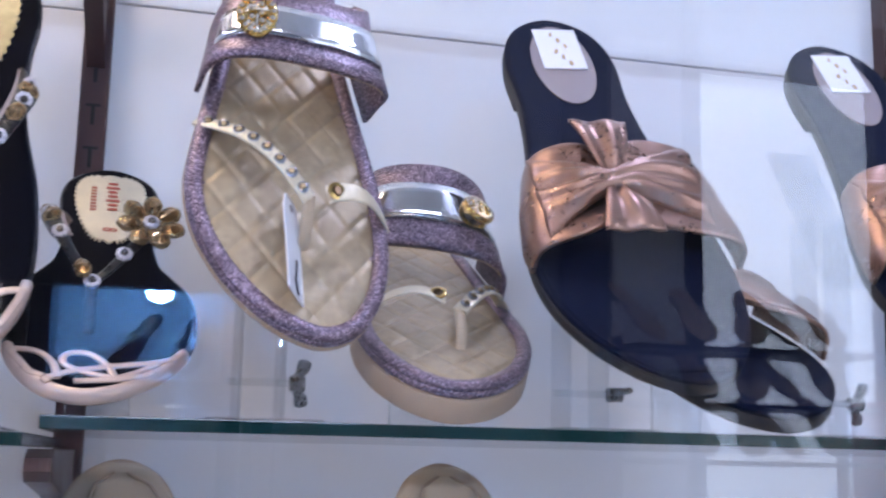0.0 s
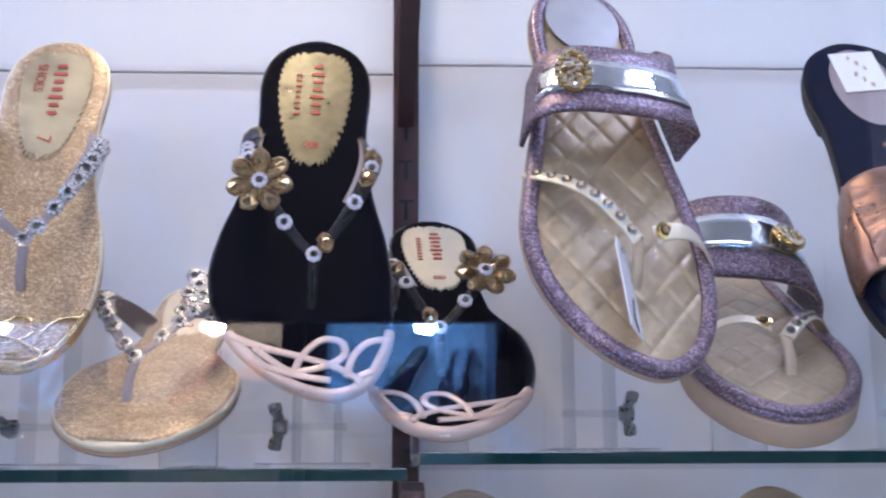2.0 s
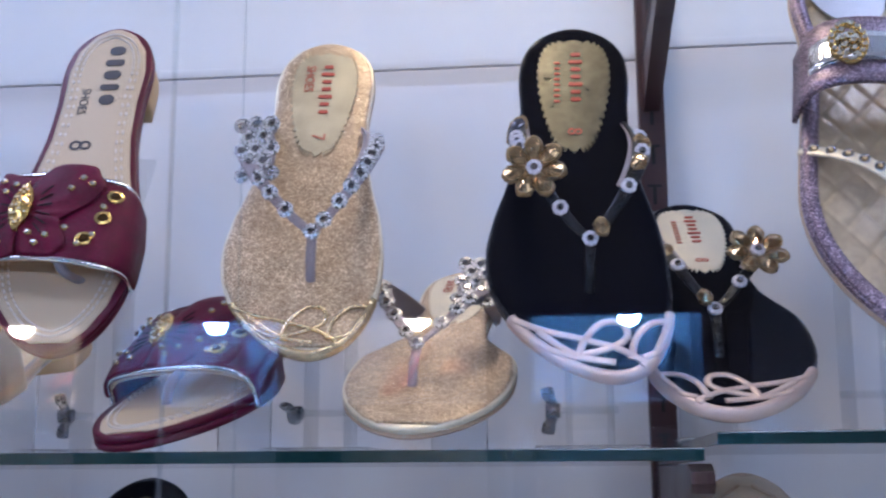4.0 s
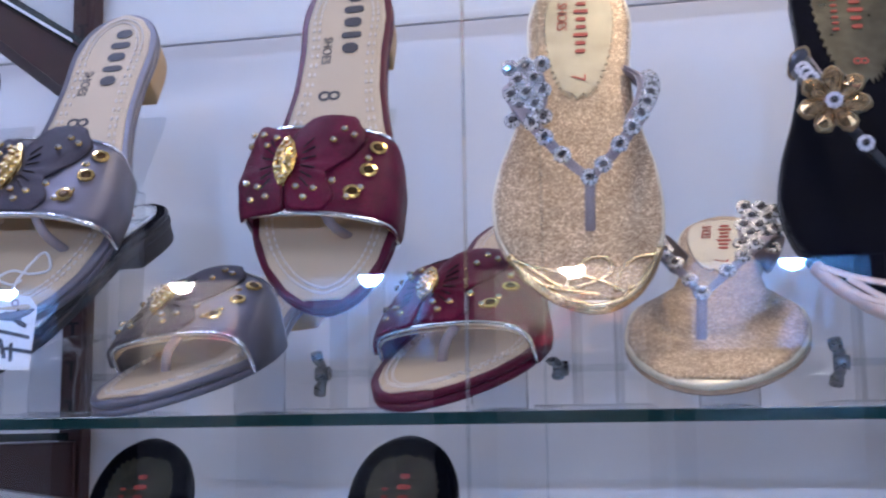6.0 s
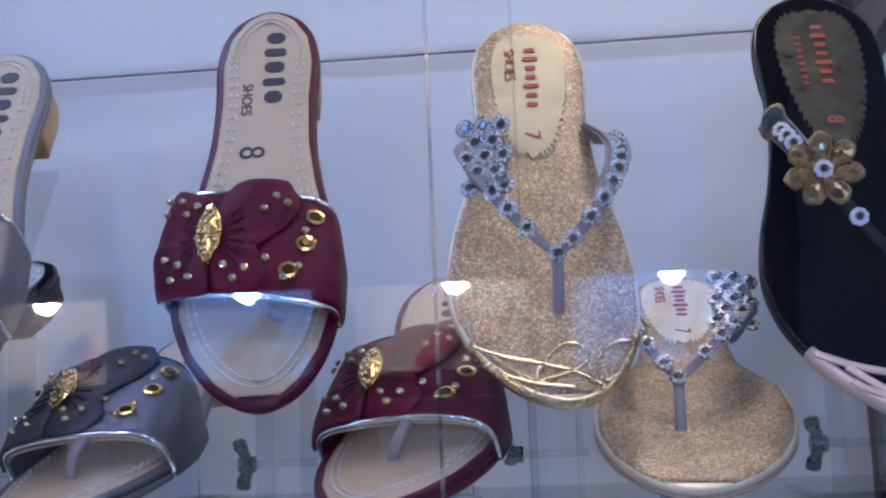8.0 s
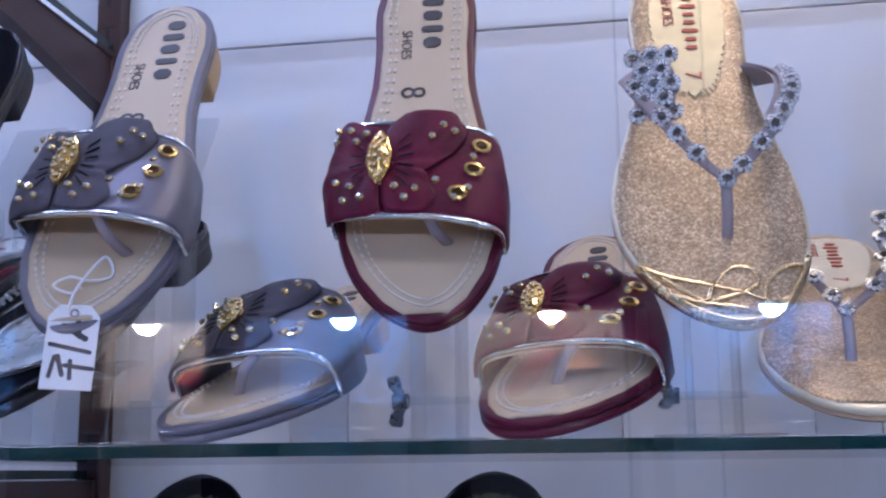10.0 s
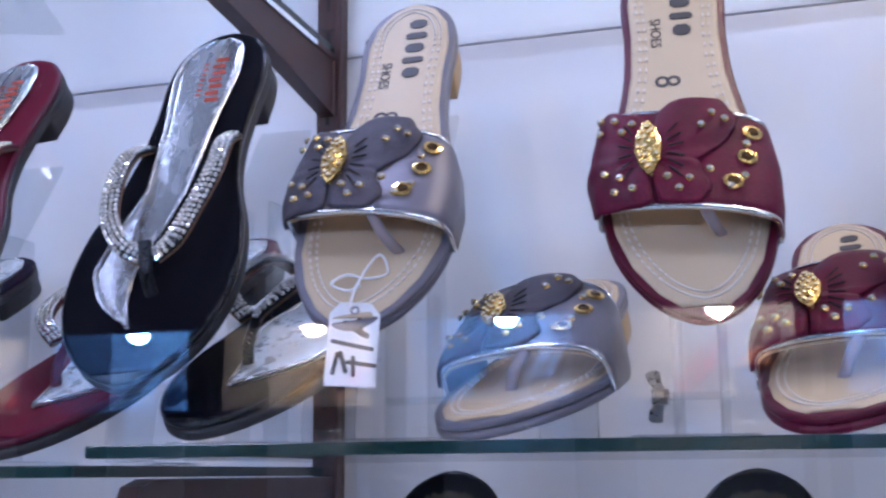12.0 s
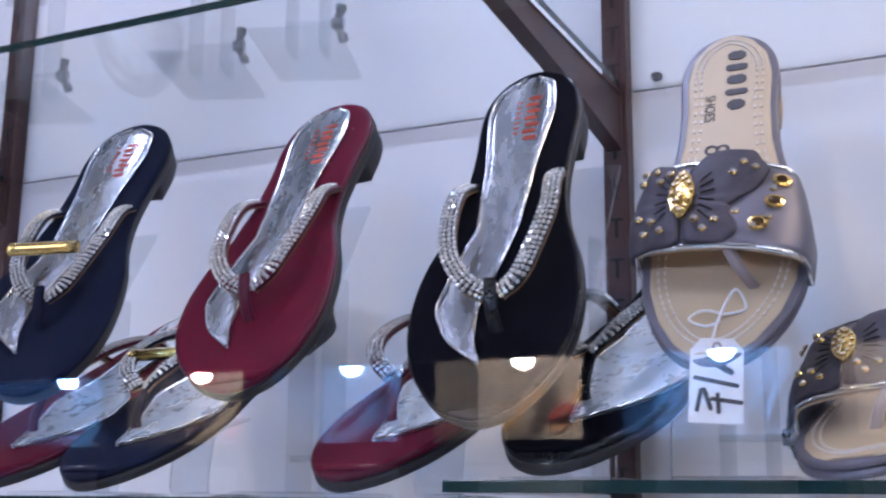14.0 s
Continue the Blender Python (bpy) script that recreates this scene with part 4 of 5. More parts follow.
# front panes, butted; thin clear strips stand in for their two overlapping edges
JOINT_X = -0.2485
for x0, x1 in ((JOINT_X + 0.0003, 1.28), (-1.88, JOINT_X - 0.0003)):
    v, f = box_data(x0, x1, GLASS_Y, GLASS_Y + 0.004, 0.41, 1.94)
    me = mesh("front_pane", v, f, [M_PANE, M_PEDGE], False)
    for p in me.polygons:
        if abs(p.normal.y) < 0.5:
            p.material_index = 1
    pane = tagged(new("front_pane", me), "clear upright glass pane with polished edges", "glass pane", "front panes")
    if x0 > -1:
        for tx in (JOINT_X, JOINT_X + 0.0280):
            part("joint_strip", box("joint_strip", tx - 0.0004, tx + 0.0004, GLASS_Y + 0.0042, GLASS_Y + 0.0052, 0.41, 1.94, M_PEDGE), pane, "thin clear strip standing in for a pane edge")



# ---- shelves and brackets ----
for row in range(3):
    for x0, x1, z, seam in BAYS:
        dz = (0.0, seam + 0.0030 - z, -0.263)[row]
        front = 0.465 if row == 1 else 0.425
        v, f = box_data(x0, x1 - 0.001, front, WALL_Y - 0.0065, z + dz - 0.005, z + dz, 0.0005)
        me = mesh("glass_shelf", v, f, [M_GLASS, M_EDGE, M_EDGEBACK], False)
        for p in me.polygons:
            if abs(p.normal.z) < 0.8:
                p.material_index = 2 if p.normal.y > 0.5 else 1
        tagged(new("glass_shelf", me), "clear glass shelf with a green polished edge", "shelf", "glass shelves")
    for bx, bz in zip(UPRIGHTS, (BAYS[0], BAYS[1], BAYS[2], BAYS[2])):
        z = min(bz[2], BAYS[max(0, BAYS.index(bz) - 1)][2]) if row != 1 else min(bz[3], BAYS[max(0, BAYS.index(bz) - 1)][3]) + 0.0030
        z += -0.263 if row == 2 else 0
        prof = [(WALL_Y - 0.0145, -0.042), (WALL_Y - 0.0145, -0.0056), (0.478, -0.0056), (0.466, -0.009), (0.463, -0.014), (0.470, -0.018), (0.56, -0.026)]
        k = len(prof)
        vv = [(bx + q * w, y, z + hh) for q, w in ((-1, 0.0038), (-1, 0.005), (1, 0.005), (1, 0.0038)) for y, hh in prof]
        c = np.mean(prof, axis=0)
        for q in (0, 3):
            for i in range(k):
                x_, y_, z_ = vv[q * k + i]
                vv[q * k + i] = (x_, c[0] + (y_ - c[0]) * 0.988, z + c[1] + (z_ - z - c[1]) * 0.93)
        ff = [list(range(k))[::-1], list(range(3 * k, 4 * k))]
        for q in range(3):
            ff += [[q * k + i, q * k + (i + 1) % k, (q + 1) * k + (i + 1) % k, (q + 1) * k + i] for i in range(k)]
        tagged(new("shelf_bracket", mesh("shelf_bracket", vv, ff, M_BROWN, False)), "dark brown metal bracket under a glass shelf", "bracket", "shelf brackets")


# ---- acrylic stands ----
def wing_nut():
    items = [sweep([(x, 0, 0) for x in np.linspace(-0.0035, 0.0035, 4)], 0.007, 0.007, n=10)]
    for s in (-1, 1):
        items.append(sweep(smooth_line([(0, 0, s * 0.003), (0.002, 0, s * 0.007), (0.003, 0, s * 0.0115)], 4), [0.005] * 4 + [0.0065] * 4 + [0.004], 0.0028, (0, 1, 0), n=8))
    return mesh("wing_nut", *join(*items), M_NUT)


NUT = wing_nut()
BOLT = mesh("bolt", *sweep([(x, 0, 0) for x in np.linspace(-0.014, 0.014, 5)], 0.0034, 0.0034, n=8), M_ACRYL)


def display_stand(x, y, z, tilt, height, plate_len, turn=0.0, spin=30, flip=1):
    """A clear stand: base, two cheeks, a bolt with a wing nut and a sloping back plate."""
    root = empty("display_stand", pose(x, y, z, 0, 0, turn), "clear acrylic shoe stand with a wing nut", "shoe stand", "shoe stands")
    part("base", box("base", -0.026, 0.026, -0.035, 0.045, 0.0003, 0.0033, M_ACRYL, 0.0006), root)
    for s in (-1, 1):
        part("cheek", box("cheek", s * 0.010 - 0.0015, s * 0.010 + 0.0015, -0.006, 0.016, 0.0034, height, M_ACRYL, 0.0005), root)
    part("bolt", BOLT, root, "", pose(0, 0.004, 0.021))
    part("wing_nut", NUT, root, "dull metal wing nut", pose(flip * 0.018, 0.004, 0.021, spin) @ pose(0, 0, 0, 0, 0, 0 if flip > 0 else 180))
    v, f = box_data(-0.014, 0.014, -plate_len * 0.45, plate_len * 0.55, -0.0028, 0, 0.0005)
    part("back_plate", mesh("back_plate", v, f, M_ACRYL, False), root, "", pose(0, 0.002, height, tilt))
    return root


# ---- the sandals ----
PAIRS = "display sandals"
ZR, ZM, ZL = BAYS[0][2], BAYS[1][2], BAYS[2][2]


def low(x, y, z, tilt, yaw, roll, sole=0.010):
    """A sandal whose toe rests on the shelf at z."""
    return at_toe(x, y, z + sole * math.cos(radians(tilt)) + 0.0006, tilt, yaw, roll)


SH_BLK = Shape(0.228, 0.082, 0.016)
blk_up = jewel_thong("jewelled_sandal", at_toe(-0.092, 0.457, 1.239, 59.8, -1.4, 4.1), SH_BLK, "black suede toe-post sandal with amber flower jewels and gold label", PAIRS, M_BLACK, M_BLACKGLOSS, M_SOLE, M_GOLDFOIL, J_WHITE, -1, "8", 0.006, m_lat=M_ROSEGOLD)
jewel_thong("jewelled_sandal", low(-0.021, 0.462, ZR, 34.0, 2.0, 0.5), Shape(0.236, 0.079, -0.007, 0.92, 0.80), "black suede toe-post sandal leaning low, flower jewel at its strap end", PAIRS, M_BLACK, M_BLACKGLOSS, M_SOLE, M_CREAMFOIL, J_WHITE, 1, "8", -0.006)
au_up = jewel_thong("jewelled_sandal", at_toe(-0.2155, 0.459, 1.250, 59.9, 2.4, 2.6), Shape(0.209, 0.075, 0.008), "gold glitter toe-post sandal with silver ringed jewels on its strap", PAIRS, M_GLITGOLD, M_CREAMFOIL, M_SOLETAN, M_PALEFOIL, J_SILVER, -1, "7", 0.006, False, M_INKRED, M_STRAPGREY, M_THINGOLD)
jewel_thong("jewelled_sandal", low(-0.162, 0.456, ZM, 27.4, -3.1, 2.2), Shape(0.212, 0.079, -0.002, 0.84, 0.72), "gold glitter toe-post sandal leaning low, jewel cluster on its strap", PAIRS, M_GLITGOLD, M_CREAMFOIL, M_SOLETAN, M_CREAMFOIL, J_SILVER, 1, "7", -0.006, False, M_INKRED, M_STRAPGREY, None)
mar_up = bow_slide("bow_slide", at_toe(-0.3280, 0.460, 1.2535, 60.6, 7.8, -2.5), Shape(0.222, 0.0695, 0.004), "maroon velvet slide with a bow, gold eyelets and cream insole", PAIRS, M_MAROON, M_MAROON, M_MAROONDK, -1, "8", slide=-0.028)
arched(bow_slide("bow_slide", low(-0.2725, 0.447, ZM, 21.0, -1.5, -4.4, 0.0075), Shape(0.230, 0.0735, -0.012), "maroon velvet slide leaning low, with a bow and cream insole", PAIRS, M_MAROON, M_MAROON, M_MAROONDK, -1, "8", -0.006, h=0.016, slope=0.016), 0.230, 0.026)
gry_up = bow_slide("bow_slide", at_toe(-0.450, 0.428, 1.251, 55.4, 7.4, -2.9), Shape(0.216, 0.0665, -0.004), "pewter grey slide with a dark bow, gold eyelets and tan heel", PAIRS, M_GREY, M_GREYFLW, M_GREY, -1, "8")
arched(bow_slide("bow_slide", low(-0.396, 0.436, ZM, 18.0, 1.0, -6.0, 0.0075), Shape(0.228, 0.0715, -0.013), "pewter grey slide leaning low, with a dark jewelled bow", PAIRS, M_GREY, M_GREYFLW, M_GREY, -1, "8", -0.006, h=0.016, slope=0.017), 0.228, 0.014)
quilted("quilted_sandal", at_toe(0.048, 0.439, 1.246, 60.2, 0.3, 10.9), Shape(0.250, 0.086, 0.011, 0.95, 1.05), "quilted champagne sandal with mauve glitter rim and gold buckle strap", PAIRS, -1, sole=0.0065)
quilted("quilted_sandal", low(0.117, 0.447, ZR, 28.1, -6.0, 5.3, 0.015), Shape(0.242, 0.079, -0.003, 0.95, 1.05), "quilted champagne sandal leaning low, with mauve glitter rim", PAIRS, 1, 0.036, 0.015, 0.030)
blk2_up = rhinestone_thong("rhinestone_sandal", at_toe(-0.545, 0.422, 1.233, 57.1, 9.8, -7.8), Shape(0.226, 0.079, -0.002, 0.97, 0.95, 1.0, -0.07), "black suede sandal with a rhinestone V strap and silver strip", PAIRS, M_BLACK, M_BLACKGLOSS, 1)
blk2_low = rhinestone_thong("rhinestone_sandal", low(-0.530, 0.446, ZM, 31.0, -8, 0), Shape(0.243, 0.080, 0, 0.97, 1.08, 1.0, 0.07), "black suede toe-post sandal leaning low, with a rhinestone strap", PAIRS, M_BLACK, M_BLACKGLOSS, -1, m_patch=M_LEAF, wide=2.2, rise=1.2)
mar2_up = rhinestone_thong("rhinestone_sandal", at_toe(-0.669, 0.419, 1.247, 54.1, 8.0, -7.7), Shape(0.216, 0.082, 0.004, 0.97, 0.95, 1.0, -0.07), "crimson suede sandal with a rhinestone V strap and silver strip", PAIRS, M_RED, M_MAROONDK, 1)
rhinestone_thong("rhinestone_sandal", low(-0.622, 0.441, ZL, 31.0, -7, 0), Shape(0.243, 0.080, 0, 0.97, 1.08, 1.0, 0.07), "crimson suede toe-post sandal leaning low, with a rhinestone strap", PAIRS, M_RED, M_MAROONDK, -1, m_patch=M_LEAF, wide=2.2, rise=1.2)
rhinestone_thong("rhinestone_sandal", at_toe(-0.821, 0.443, 1.252, 53.2, 16.0, -1.9), Shape(0.241, 0.083, 0.006, 0.97, 0.95, 1.0, -0.07), "navy suede sandal with a rhinestone V strap and gold bar", PAIRS, M_NAVY, M_NAVY, 1, buckle=True)
rhinestone_thong("rhinestone_sandal", low(-0.772, 0.446, ZL, 31.0, -1, 0), Shape(0.243, 0.080, 0, 0.97, 1.08, 1.0, 0.07), "navy suede toe-post sandal leaning low, with a gold bar ornament", PAIRS, M_NAVY, M_NAVY, -1, buckle=True, m_patch=M_LEAF, wide=2.2, rise=1.2)
rhinestone_thong("rhinestone_sandal", low(-0.842, 0.446, ZL, 30.0, 2, 0), Shape(0.243, 0.080, 0, 0.97, 1.08, 1.0, 0.07), "crimson suede toe-post sandal leaning low beside the navy one", PAIRS, M_RED, M_MAROONDK, -1, m_patch=M_LEAF, wide=2.2, rise=1.2)
SH_KNOT = Shape(0.246, 0.089, 0.014, 0.95)
knot_up = knot_slide("knot_slide", at_toe(0.198, 0.424, 1.234, 55, 2.5, -7.0), SH_KNOT, "navy slide with a gathered bronze satin knot band and price sticker", PAIRS, M_BRONZE)
knot_slide("knot_slide", low(0.262, 0.440, ZR, 28.0, 0.0, 0.0, 0.010), Shape(0.245, 0.086, -0.004), "navy slide leaning low, with a gathered bronze satin band", PAIRS, M_BRONZE)
copy_thing(knot_up, at_toe(0.366, 0.430, 1.240, 55, 2.5, -7.0))

# stands: behind each upright-leaning sandal, and a low one under each low sandal's heel
for x, y, z, flip, spin in ((0.047, 0.545, ZR, 1, 25), (-0.086, 0.545, ZM, -1, 10), (-0.215, 0.545, ZM, -1, 70), (-0.335, 0.545, ZM, -1, 15), (-0.462, 0.530, ZM, 1, 40), (-0.560, 0.530, ZM - 0.0002, -1, 20), (-0.690, 0.530, ZL, 1, 55), (-0.850, 0.540, ZL, 1, 35), (0.206, 0.545, ZR, 1, 80), (0.346, 0.550, ZR, 1, 20)):
    display_stand(x + (0.018 if abs(x + 0.560) < 0.001 else 0), y, z, 57, 0.118, 0.10, 0, spin, flip)


def heel_prop(x, y, z, h, tilt):
    """A bent clear sheet under a low sandal's heel."""
    line = smooth_line([(0, 0.045, 0.0022), (0, 0.0, 0.0022), (0, -0.012, 0.006), (0, -0.010, h - 0.012), (0, -0.004, h), (0, 0.03, h + 0.03 * math.tan(radians(tilt)))], 5)
    tagged(new("heel_prop", mesh("heel_prop", *sweep(line, 0.03, 0.0028, (0, 1, 0.01), 8), M_ACRYL)), "bent clear acrylic prop under a sandal heel", "shoe stand", "heel props").matrix_basis = pose(x, y, z)


for x, y, z, h, tilt in ((-0.025, 0.60, ZR, 0.094, 34), (-0.154, 0.60, ZM, 0.068, 27.4), (-0.270, 0.60, ZM, 0.068, 27.5), (-0.402, 0.60, ZM, 0.064, 24.5), (0.132, 0.60, ZR, 0.066, 28), (-0.527, 0.60, ZM, 0.040, 18.5), (-0.643, 0.60, ZL, 0.040, 18.5), (-0.812, 0.60, ZL, 0.040, 19), (-0.890, 0.60, ZL, 0.040, 18.5), (0.276, 0.60, ZR, 0.068, 26)):
    heel_prop(x, y, z, h, tilt)

# the row below: their heels stand just under the glass
tan_low = rhinestone_thong("plain_sandal", at_toe(-0.012, 0.457, 1.003, 59.8, 0, 0), Shape(0.228, 0.080, 0.004), "tan leather toe-post sandal with a brown insole", PAIRS, M_TANLEATHER, M_SOLETAN, -1, m_patch=M_TANLEATHER, m_pipe=M_SOLETAN)
copy_thing(tan_low, at_toe(0.141, 0.457, 1.004, 59.8, 0, 0))
for x in (-0.455, -0.314):
    tagged(copy_thing(blk_up, at_toe(x, 0.457, 1.002, 59.8, 0, 0)), "black suede toe-post sandal on the lower glass shelf")
for x, z in ((-0.012, ZR), (0.141, ZR), (-0.455, ZM), (-0.314, ZM)):
    display_stand(x, 0.545, z - 0.263, 57, 0.118, 0.10, 0, 30, 1)
ZLU = BAYS[2][3] + 0.0030
# the row above: only the undersides show through the glass
tagged(copy_thing(blk2_up, at_toe(-0.800, 0.455, ZLU + 0.022, 57, 14, 0)), "black suede sandal with rhinestones on the upper glass shelf")
tagged(copy_thing(au_up, at_toe(-0.940, 0.455, ZLU + 0.026, 58, 10, 0)), "gold glitter sandal with jewels on the upper glass shelf")
for x, y in ((-0.790, 0.555), (-0.715, 0.550), (-0.930, 0.55)):
    display_stand(x, y, ZLU, 57, 0.10, 0.10, 20, 30, 1)

# ---- paper tags on string ----


def paper_tag(name, m, w, h, marks, label):
    root = empty(name, m, label, "price tag")
    pts = [(-w / 2, 0), (w / 2, 0), (w / 2, h * 0.86), (w * 0.3, h), (-w * 0.3, h), (-w / 2, h * 0.86)]
    part("card", mesh("card", *plate(pts, -0.0003, 0.0006), M_PAPER, False), root)
    part("pen_strokes", mesh("pen_strokes", *bars(marks, 0.0004, 0.0002), M_INK, False), root)
    part("hole", mesh("hole", *sweep([(0.0014 * math.cos(a), h * 0.90 + 0.0014 * math.sin(a), 0.0004) for a in np.linspace(0, 6.28, 14, endpoint=False)], 0.0008, 0.0006, closed=True, n=5), M_STRAPGREY), root)
    return root


g_tag = paper_tag("price_tag", pose(-0.4530, 0.4275, 1.2290, 84, 3, 8), 0.0195, 0.032, [(0.001, 0.0215, 0.0022, 0.012, 62), (0.0025, 0.0230, 0.0018, 0.008, 10), (0.0, 0.0155, 0.0016, 0.017, 80), (0.004, 0.0085, 0.0016, 0.012, 84), (-0.003, 0.0090, 0.0018, 0.009, 20), (-0.006, 0.0085, 0.0016, 0.009, -10), (0.001, 0.0075, 0.0016, 0.008, 5)], "white card price tag with pen strokes, tied to the grey slide")
cord = smooth_line([(-0.453, 0.427, 1.258), (-0.451, 0.43, 1.2675), (-0.447, 0.443, 1.281), (-0.443, 0.442, 1.2735), (-0.45, 0.438, 1.271), (-0.4575, 0.436, 1.2725), (-0.463, 0.434, 1.269), (-0.4565, 0.434, 1.266), (-0.4505, 0.432, 1.2675)], 6)
part("string", mesh("string", *sweep(cord, 0.0011, 0.0011, (0.3, 1, 0.2), 6), M_PAPER), g_tag, "thin white string", g_tag.matrix_basis.inverted())
q_tag = paper_tag("price_tag", pose(0.049, 0.440, 1.262, 62, 0, 4) @ pose(0, 0, 0, 0, 58, 0), 0.016, 0.048, [(0.0, 0.005, 0.003, 0.008, 20), (0.001, 0.014, 0.002, 0.010, -15)], "white card price tag hanging edge-on from the quilted sandal")

# a small screw in the back wall
tagged(new("wall_screw", mesh("wall_screw", *sweep([(0, y, 0) for y in (0, -0.002, -0.004)], 0.007, 0.005, (0, 0, 1), 10), M_SLOT)), "small dark screw head in the white back", "screw").matrix_basis = pose(-0.542, WALL_Y, 1.4665)

# ---- the opposite showcase, seen mirrored in the front panes ----
OPP_BACK = OPP_Y - 0.30
first, last = -7, 0
x_left, x_right = LAMP_X0 + (first - 0.62) * LAMP_STEP, LAMP_X0 + (last + 0.55) * LAMP_STEP
structure("opposite_fascia", box("fascia", x_left, x_right, OPP_Y - 0.02, OPP_Y + 0.03, FASCIA_Z, 2.5, M_FASCIA), "dark fascia over the opposite showcase")
structure("opposite_top", box("top", x_left, x_right, OPP_BACK, OPP_Y - 0.021, 1.63, 1.66, M_WHITEPANEL), "white top board of the opposite showcase")
structure("opposite_back", box("back", x_left, x_right, OPP_BACK - 0.03, OPP_BACK, 0, 1.66, M_WHITEPANEL), "white back of the opposite showcase")
structure("opposite_plinth", box("plinth", x_left, x_right, OPP_BACK, OPP_Y, 0, 0.7, M_POST), "dark plinth of the opposite showcase")
for z in (1.365, 1.02):
    tagged(new("display_shelf", box("display_shelf", x_left, x_right, OPP_BACK + 0.001, OPP_Y - 0.03, z - 0.055, z, M_POST, 0.001)), "dark shelf in the opposite showcase", "shelf", "opposite shelves")
bm = bmesh.new()
bmesh.ops.create_uvsphere(bm, u_segments=20, v_segments=12, radius=0.0315)
sphere = ([tuple(v.co) for v in bm.verts], [[v.index for v in f.verts] for f in bm.faces])
bm.free()
cap = sweep([(0, 0, z) for z in (0.022, 0.035, 0.055)], [0.03, 0.028, 0.028], 0.028, (0, 1, 0), 14)
opp = [blk_up, au_up, mar_up, gry_up, blk2_up, mar2_up, knot_up]
for k in range(first, last + 1):
    x = LAMP_X0 + k * LAMP_STEP
    cool = k % 2 == 0
    lamp = empty("globe_lamp", pose(x, OPP_Y - 0.05, LAMP_Z), "small round %s globe lamp under the opposite fascia" % ("cool white" if cool else "warm white"), "lamp", "opposite lamps")
    part("bulb", mesh("bulb", *sphere, M_BULB), lamp)
    part("holder", mesh("holder", *cap, M_SILVER), lamp)
    disc = empty("shelf_light", pose(x + 0.05, OPP_Y - 0.07, 1.3095), "small round light under the dark opposite shelf", "lamp", "shelf lights")
    part("trim_ring", mesh("trim_ring", *sweep([(0.028 * math.cos(a), 0.028 * math.sin(a), -0.002) for a in np.linspace(0, 2 * math.pi, 24, endpoint=False)], 0.006, 0.004, closed=True, n=6), M_SILVER), disc)
    part("lens", mesh("lens", *plate([(0.025 * math.cos(a), 0.025 * math.sin(a)) for a in np.linspace(0, 2 * math.pi, 24, endpoint=False)], -0.003, 0.002), M_DISC, False), disc)
    for dx, w in ((0.165, 0.03), (0.225, 0.045)):
        structure("opposite_post", box("post", x + dx, x + dx + w, OPP_BACK + 0.002, OPP_Y - 0.022, 0.7, 1.63, M_POST, 0.002), "dark post between the opposite bays")
    for j, dx in enumerate((-0.10, 0.055)):
        src = (blk_up, blk2_up)[j] if cool else opp[(k * 2 + j) % len(opp)]
        tagged(copy_thing(src, pose(0, 0, 0, 0, 0, 180) @ at_toe(-x - dx, -(OPP_Y - 0.12), 1.384, 44, 38 - 20 * j, 0)), "sandal on the dark shelf of the opposite showcase", group="opposite sandals")

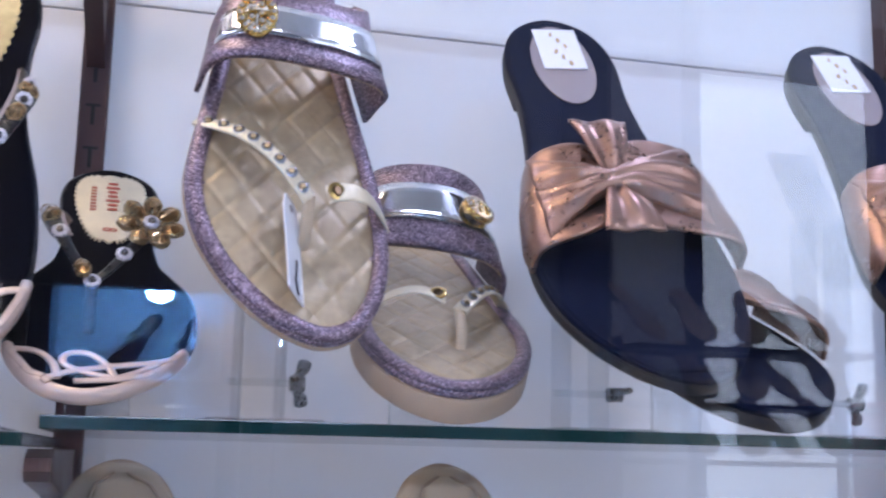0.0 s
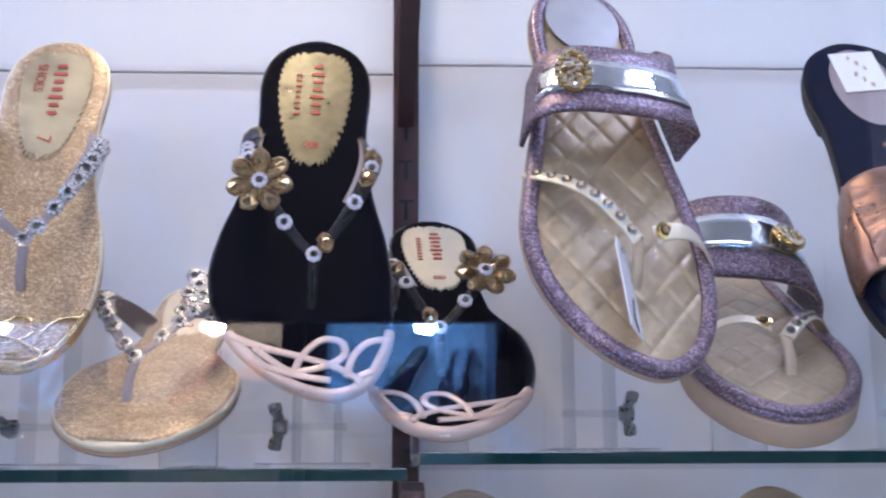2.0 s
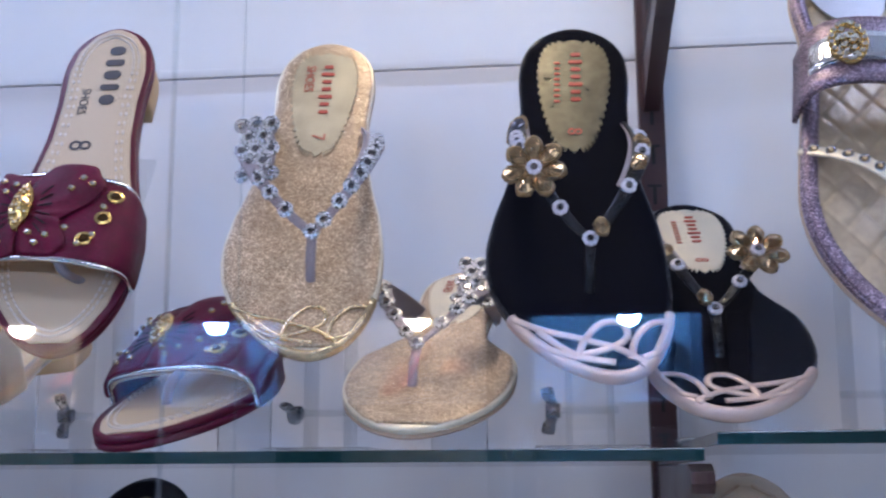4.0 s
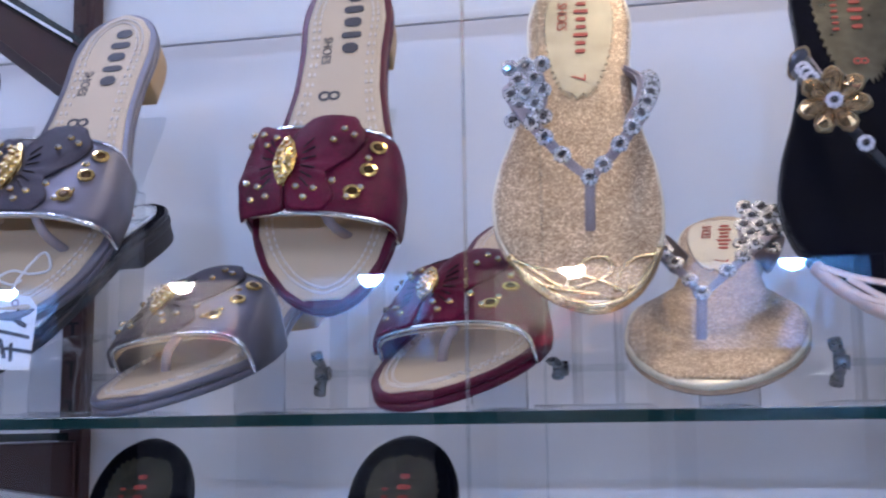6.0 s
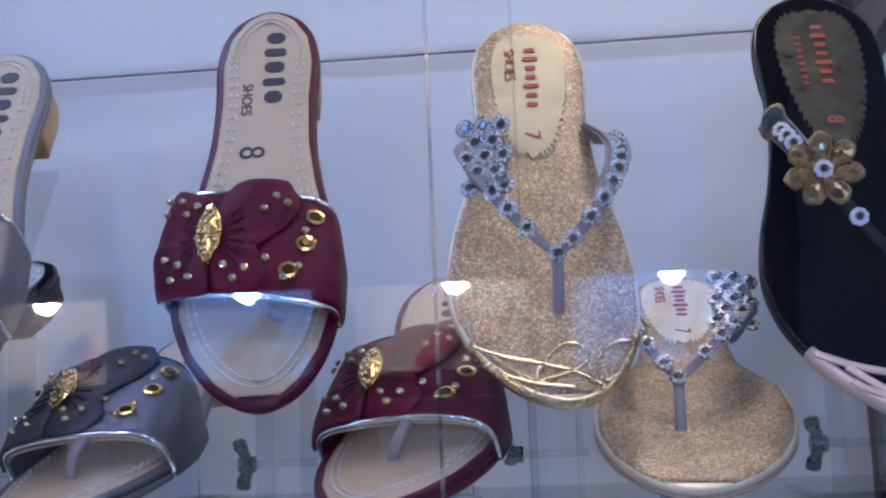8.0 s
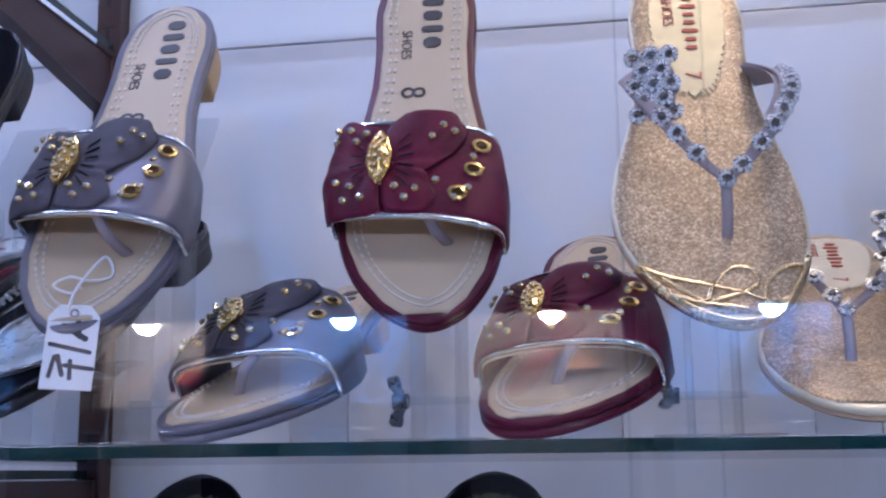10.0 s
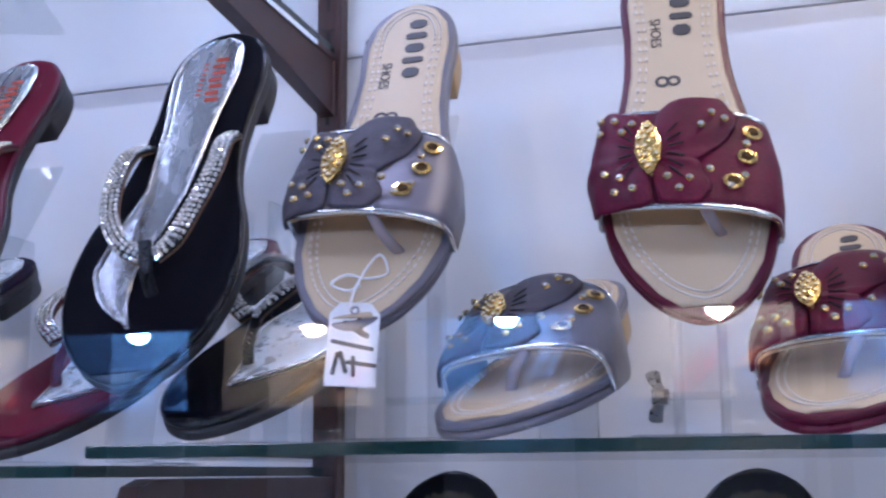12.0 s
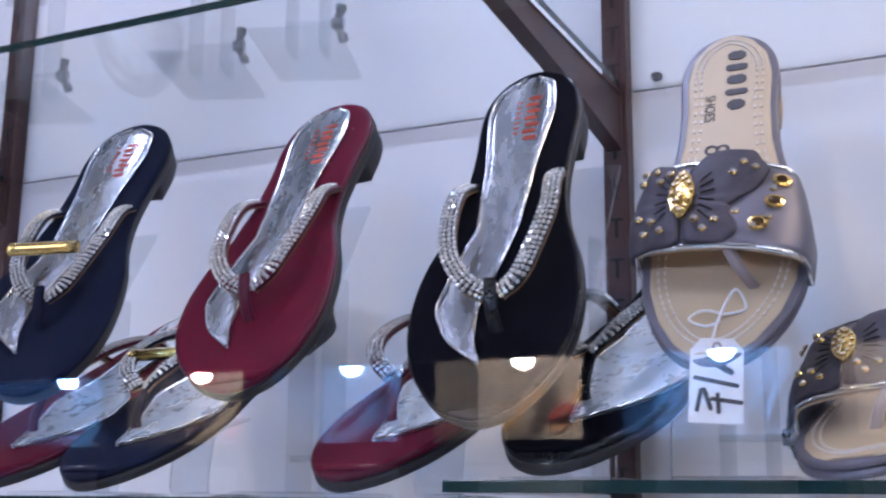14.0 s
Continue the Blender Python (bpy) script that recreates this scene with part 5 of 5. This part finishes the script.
# a grey wall beyond the showcase, then the bright shop entrance
structure("opposite_wall", box("opposite_wall", x_right, 1.36, OPP_Y - 0.12, OPP_Y, 0, 2.5, M_OPPGREY), "plain grey wall beside the opposite showcase")
structure("opposite_post", box("post", 1.00, 1.12, OPP_Y + 0.001, OPP_Y + 0.02, 0, 2.5, M_POST), "dark trim on the grey wall")
structure("opposite_panel", box("panel", 1.14, 1.335, OPP_Y + 0.001, OPP_Y + 0.012, 0.4, 2.3, M_WHITEPANEL, 0.002), "pale upright panel on the grey wall")
structure("opposite_post", box("post", 1.34, 1.36, OPP_Y + 0.001, OPP_Y + 0.03, 0, 2.5, M_POST), "dark edge of the grey wall")
structure("backdrop", box("backdrop", 1.43, 3.98, -2.75, -2.7, 0.0, 2.5, M_DAY), "bright daylight beyond the shop entrance")
structure("wall_south", box("wall", -4, 4, -5.1, -5, 0, 2.5, M_PAINT), "plain painted end wall")
for x in (1.44, 2.05, 2.75):
    structure("entrance_post", box("entrance_post", x, x + 0.05, -2.2, -2.15, 0, 2.5, M_POST), "dark post of the shop entrance")
# a low rack of brown sandals; a pink block for an unidentified pink reflection
rack = empty("display_rack", pose(1.40, -1.75, 0), "dark metal rack with three slatted tiers", "rack")
for px_ in (-0.30, 0.30):
    part("leg", box("leg", px_ - 0.012, px_ + 0.012, -0.10, -0.076, 0, 1.50, M_POST, 0.002), rack)
for z in (1.20, 1.33, 1.46):
    for i in range(4):
        part("slat", box("slat", -0.32, 0.32, -0.12 + i * 0.05, -0.09 + i * 0.05, z, z + 0.012, M_POST, 0.002), rack)
for i in range(5):
    for z in (1.20, 1.33, 1.46):
        tagged(copy_thing(tan_low, pose(0, 0, 0, 0, 0, 180) @ at_toe(-(1.16 + i * 0.115), 1.70, z + 0.026, 40, 20 * (i % 3 - 1), 0)), "brown leather sandal on the dark metal rack", group="rack sandals")
M_PINK = mat("pink_stand_in", (0.62, 0.16, 0.20), 0.6, 0, 0.08, 8)
tagged(new("shoe_box", box("shoe_box", 1.74, 2.06, -1.86, -1.64, 0.0, 1.36, M_PINK, 0.004)), "tall pink block standing in for an unidentified pink reflection", "box")
# ceiling light panels above the aisle, unseen bodies of the added fill lights
for lx in (-1.5, 0.1, 1.7):
    fr = tagged(new("ceiling_light", box("ceiling_light", lx - 0.30, lx + 0.30, -1.05, -0.45, 2.475, 2.499, M_WHITEPANEL, 0.003)), "flat square ceiling light panel, unseen, added for fill light", "ceiling light", "ceiling lights")
    part("diffuser", box("diffuser", lx - 0.27, lx + 0.27, -1.02, -0.48, 2.469, 2.474, M_PANELGLOW), fr)
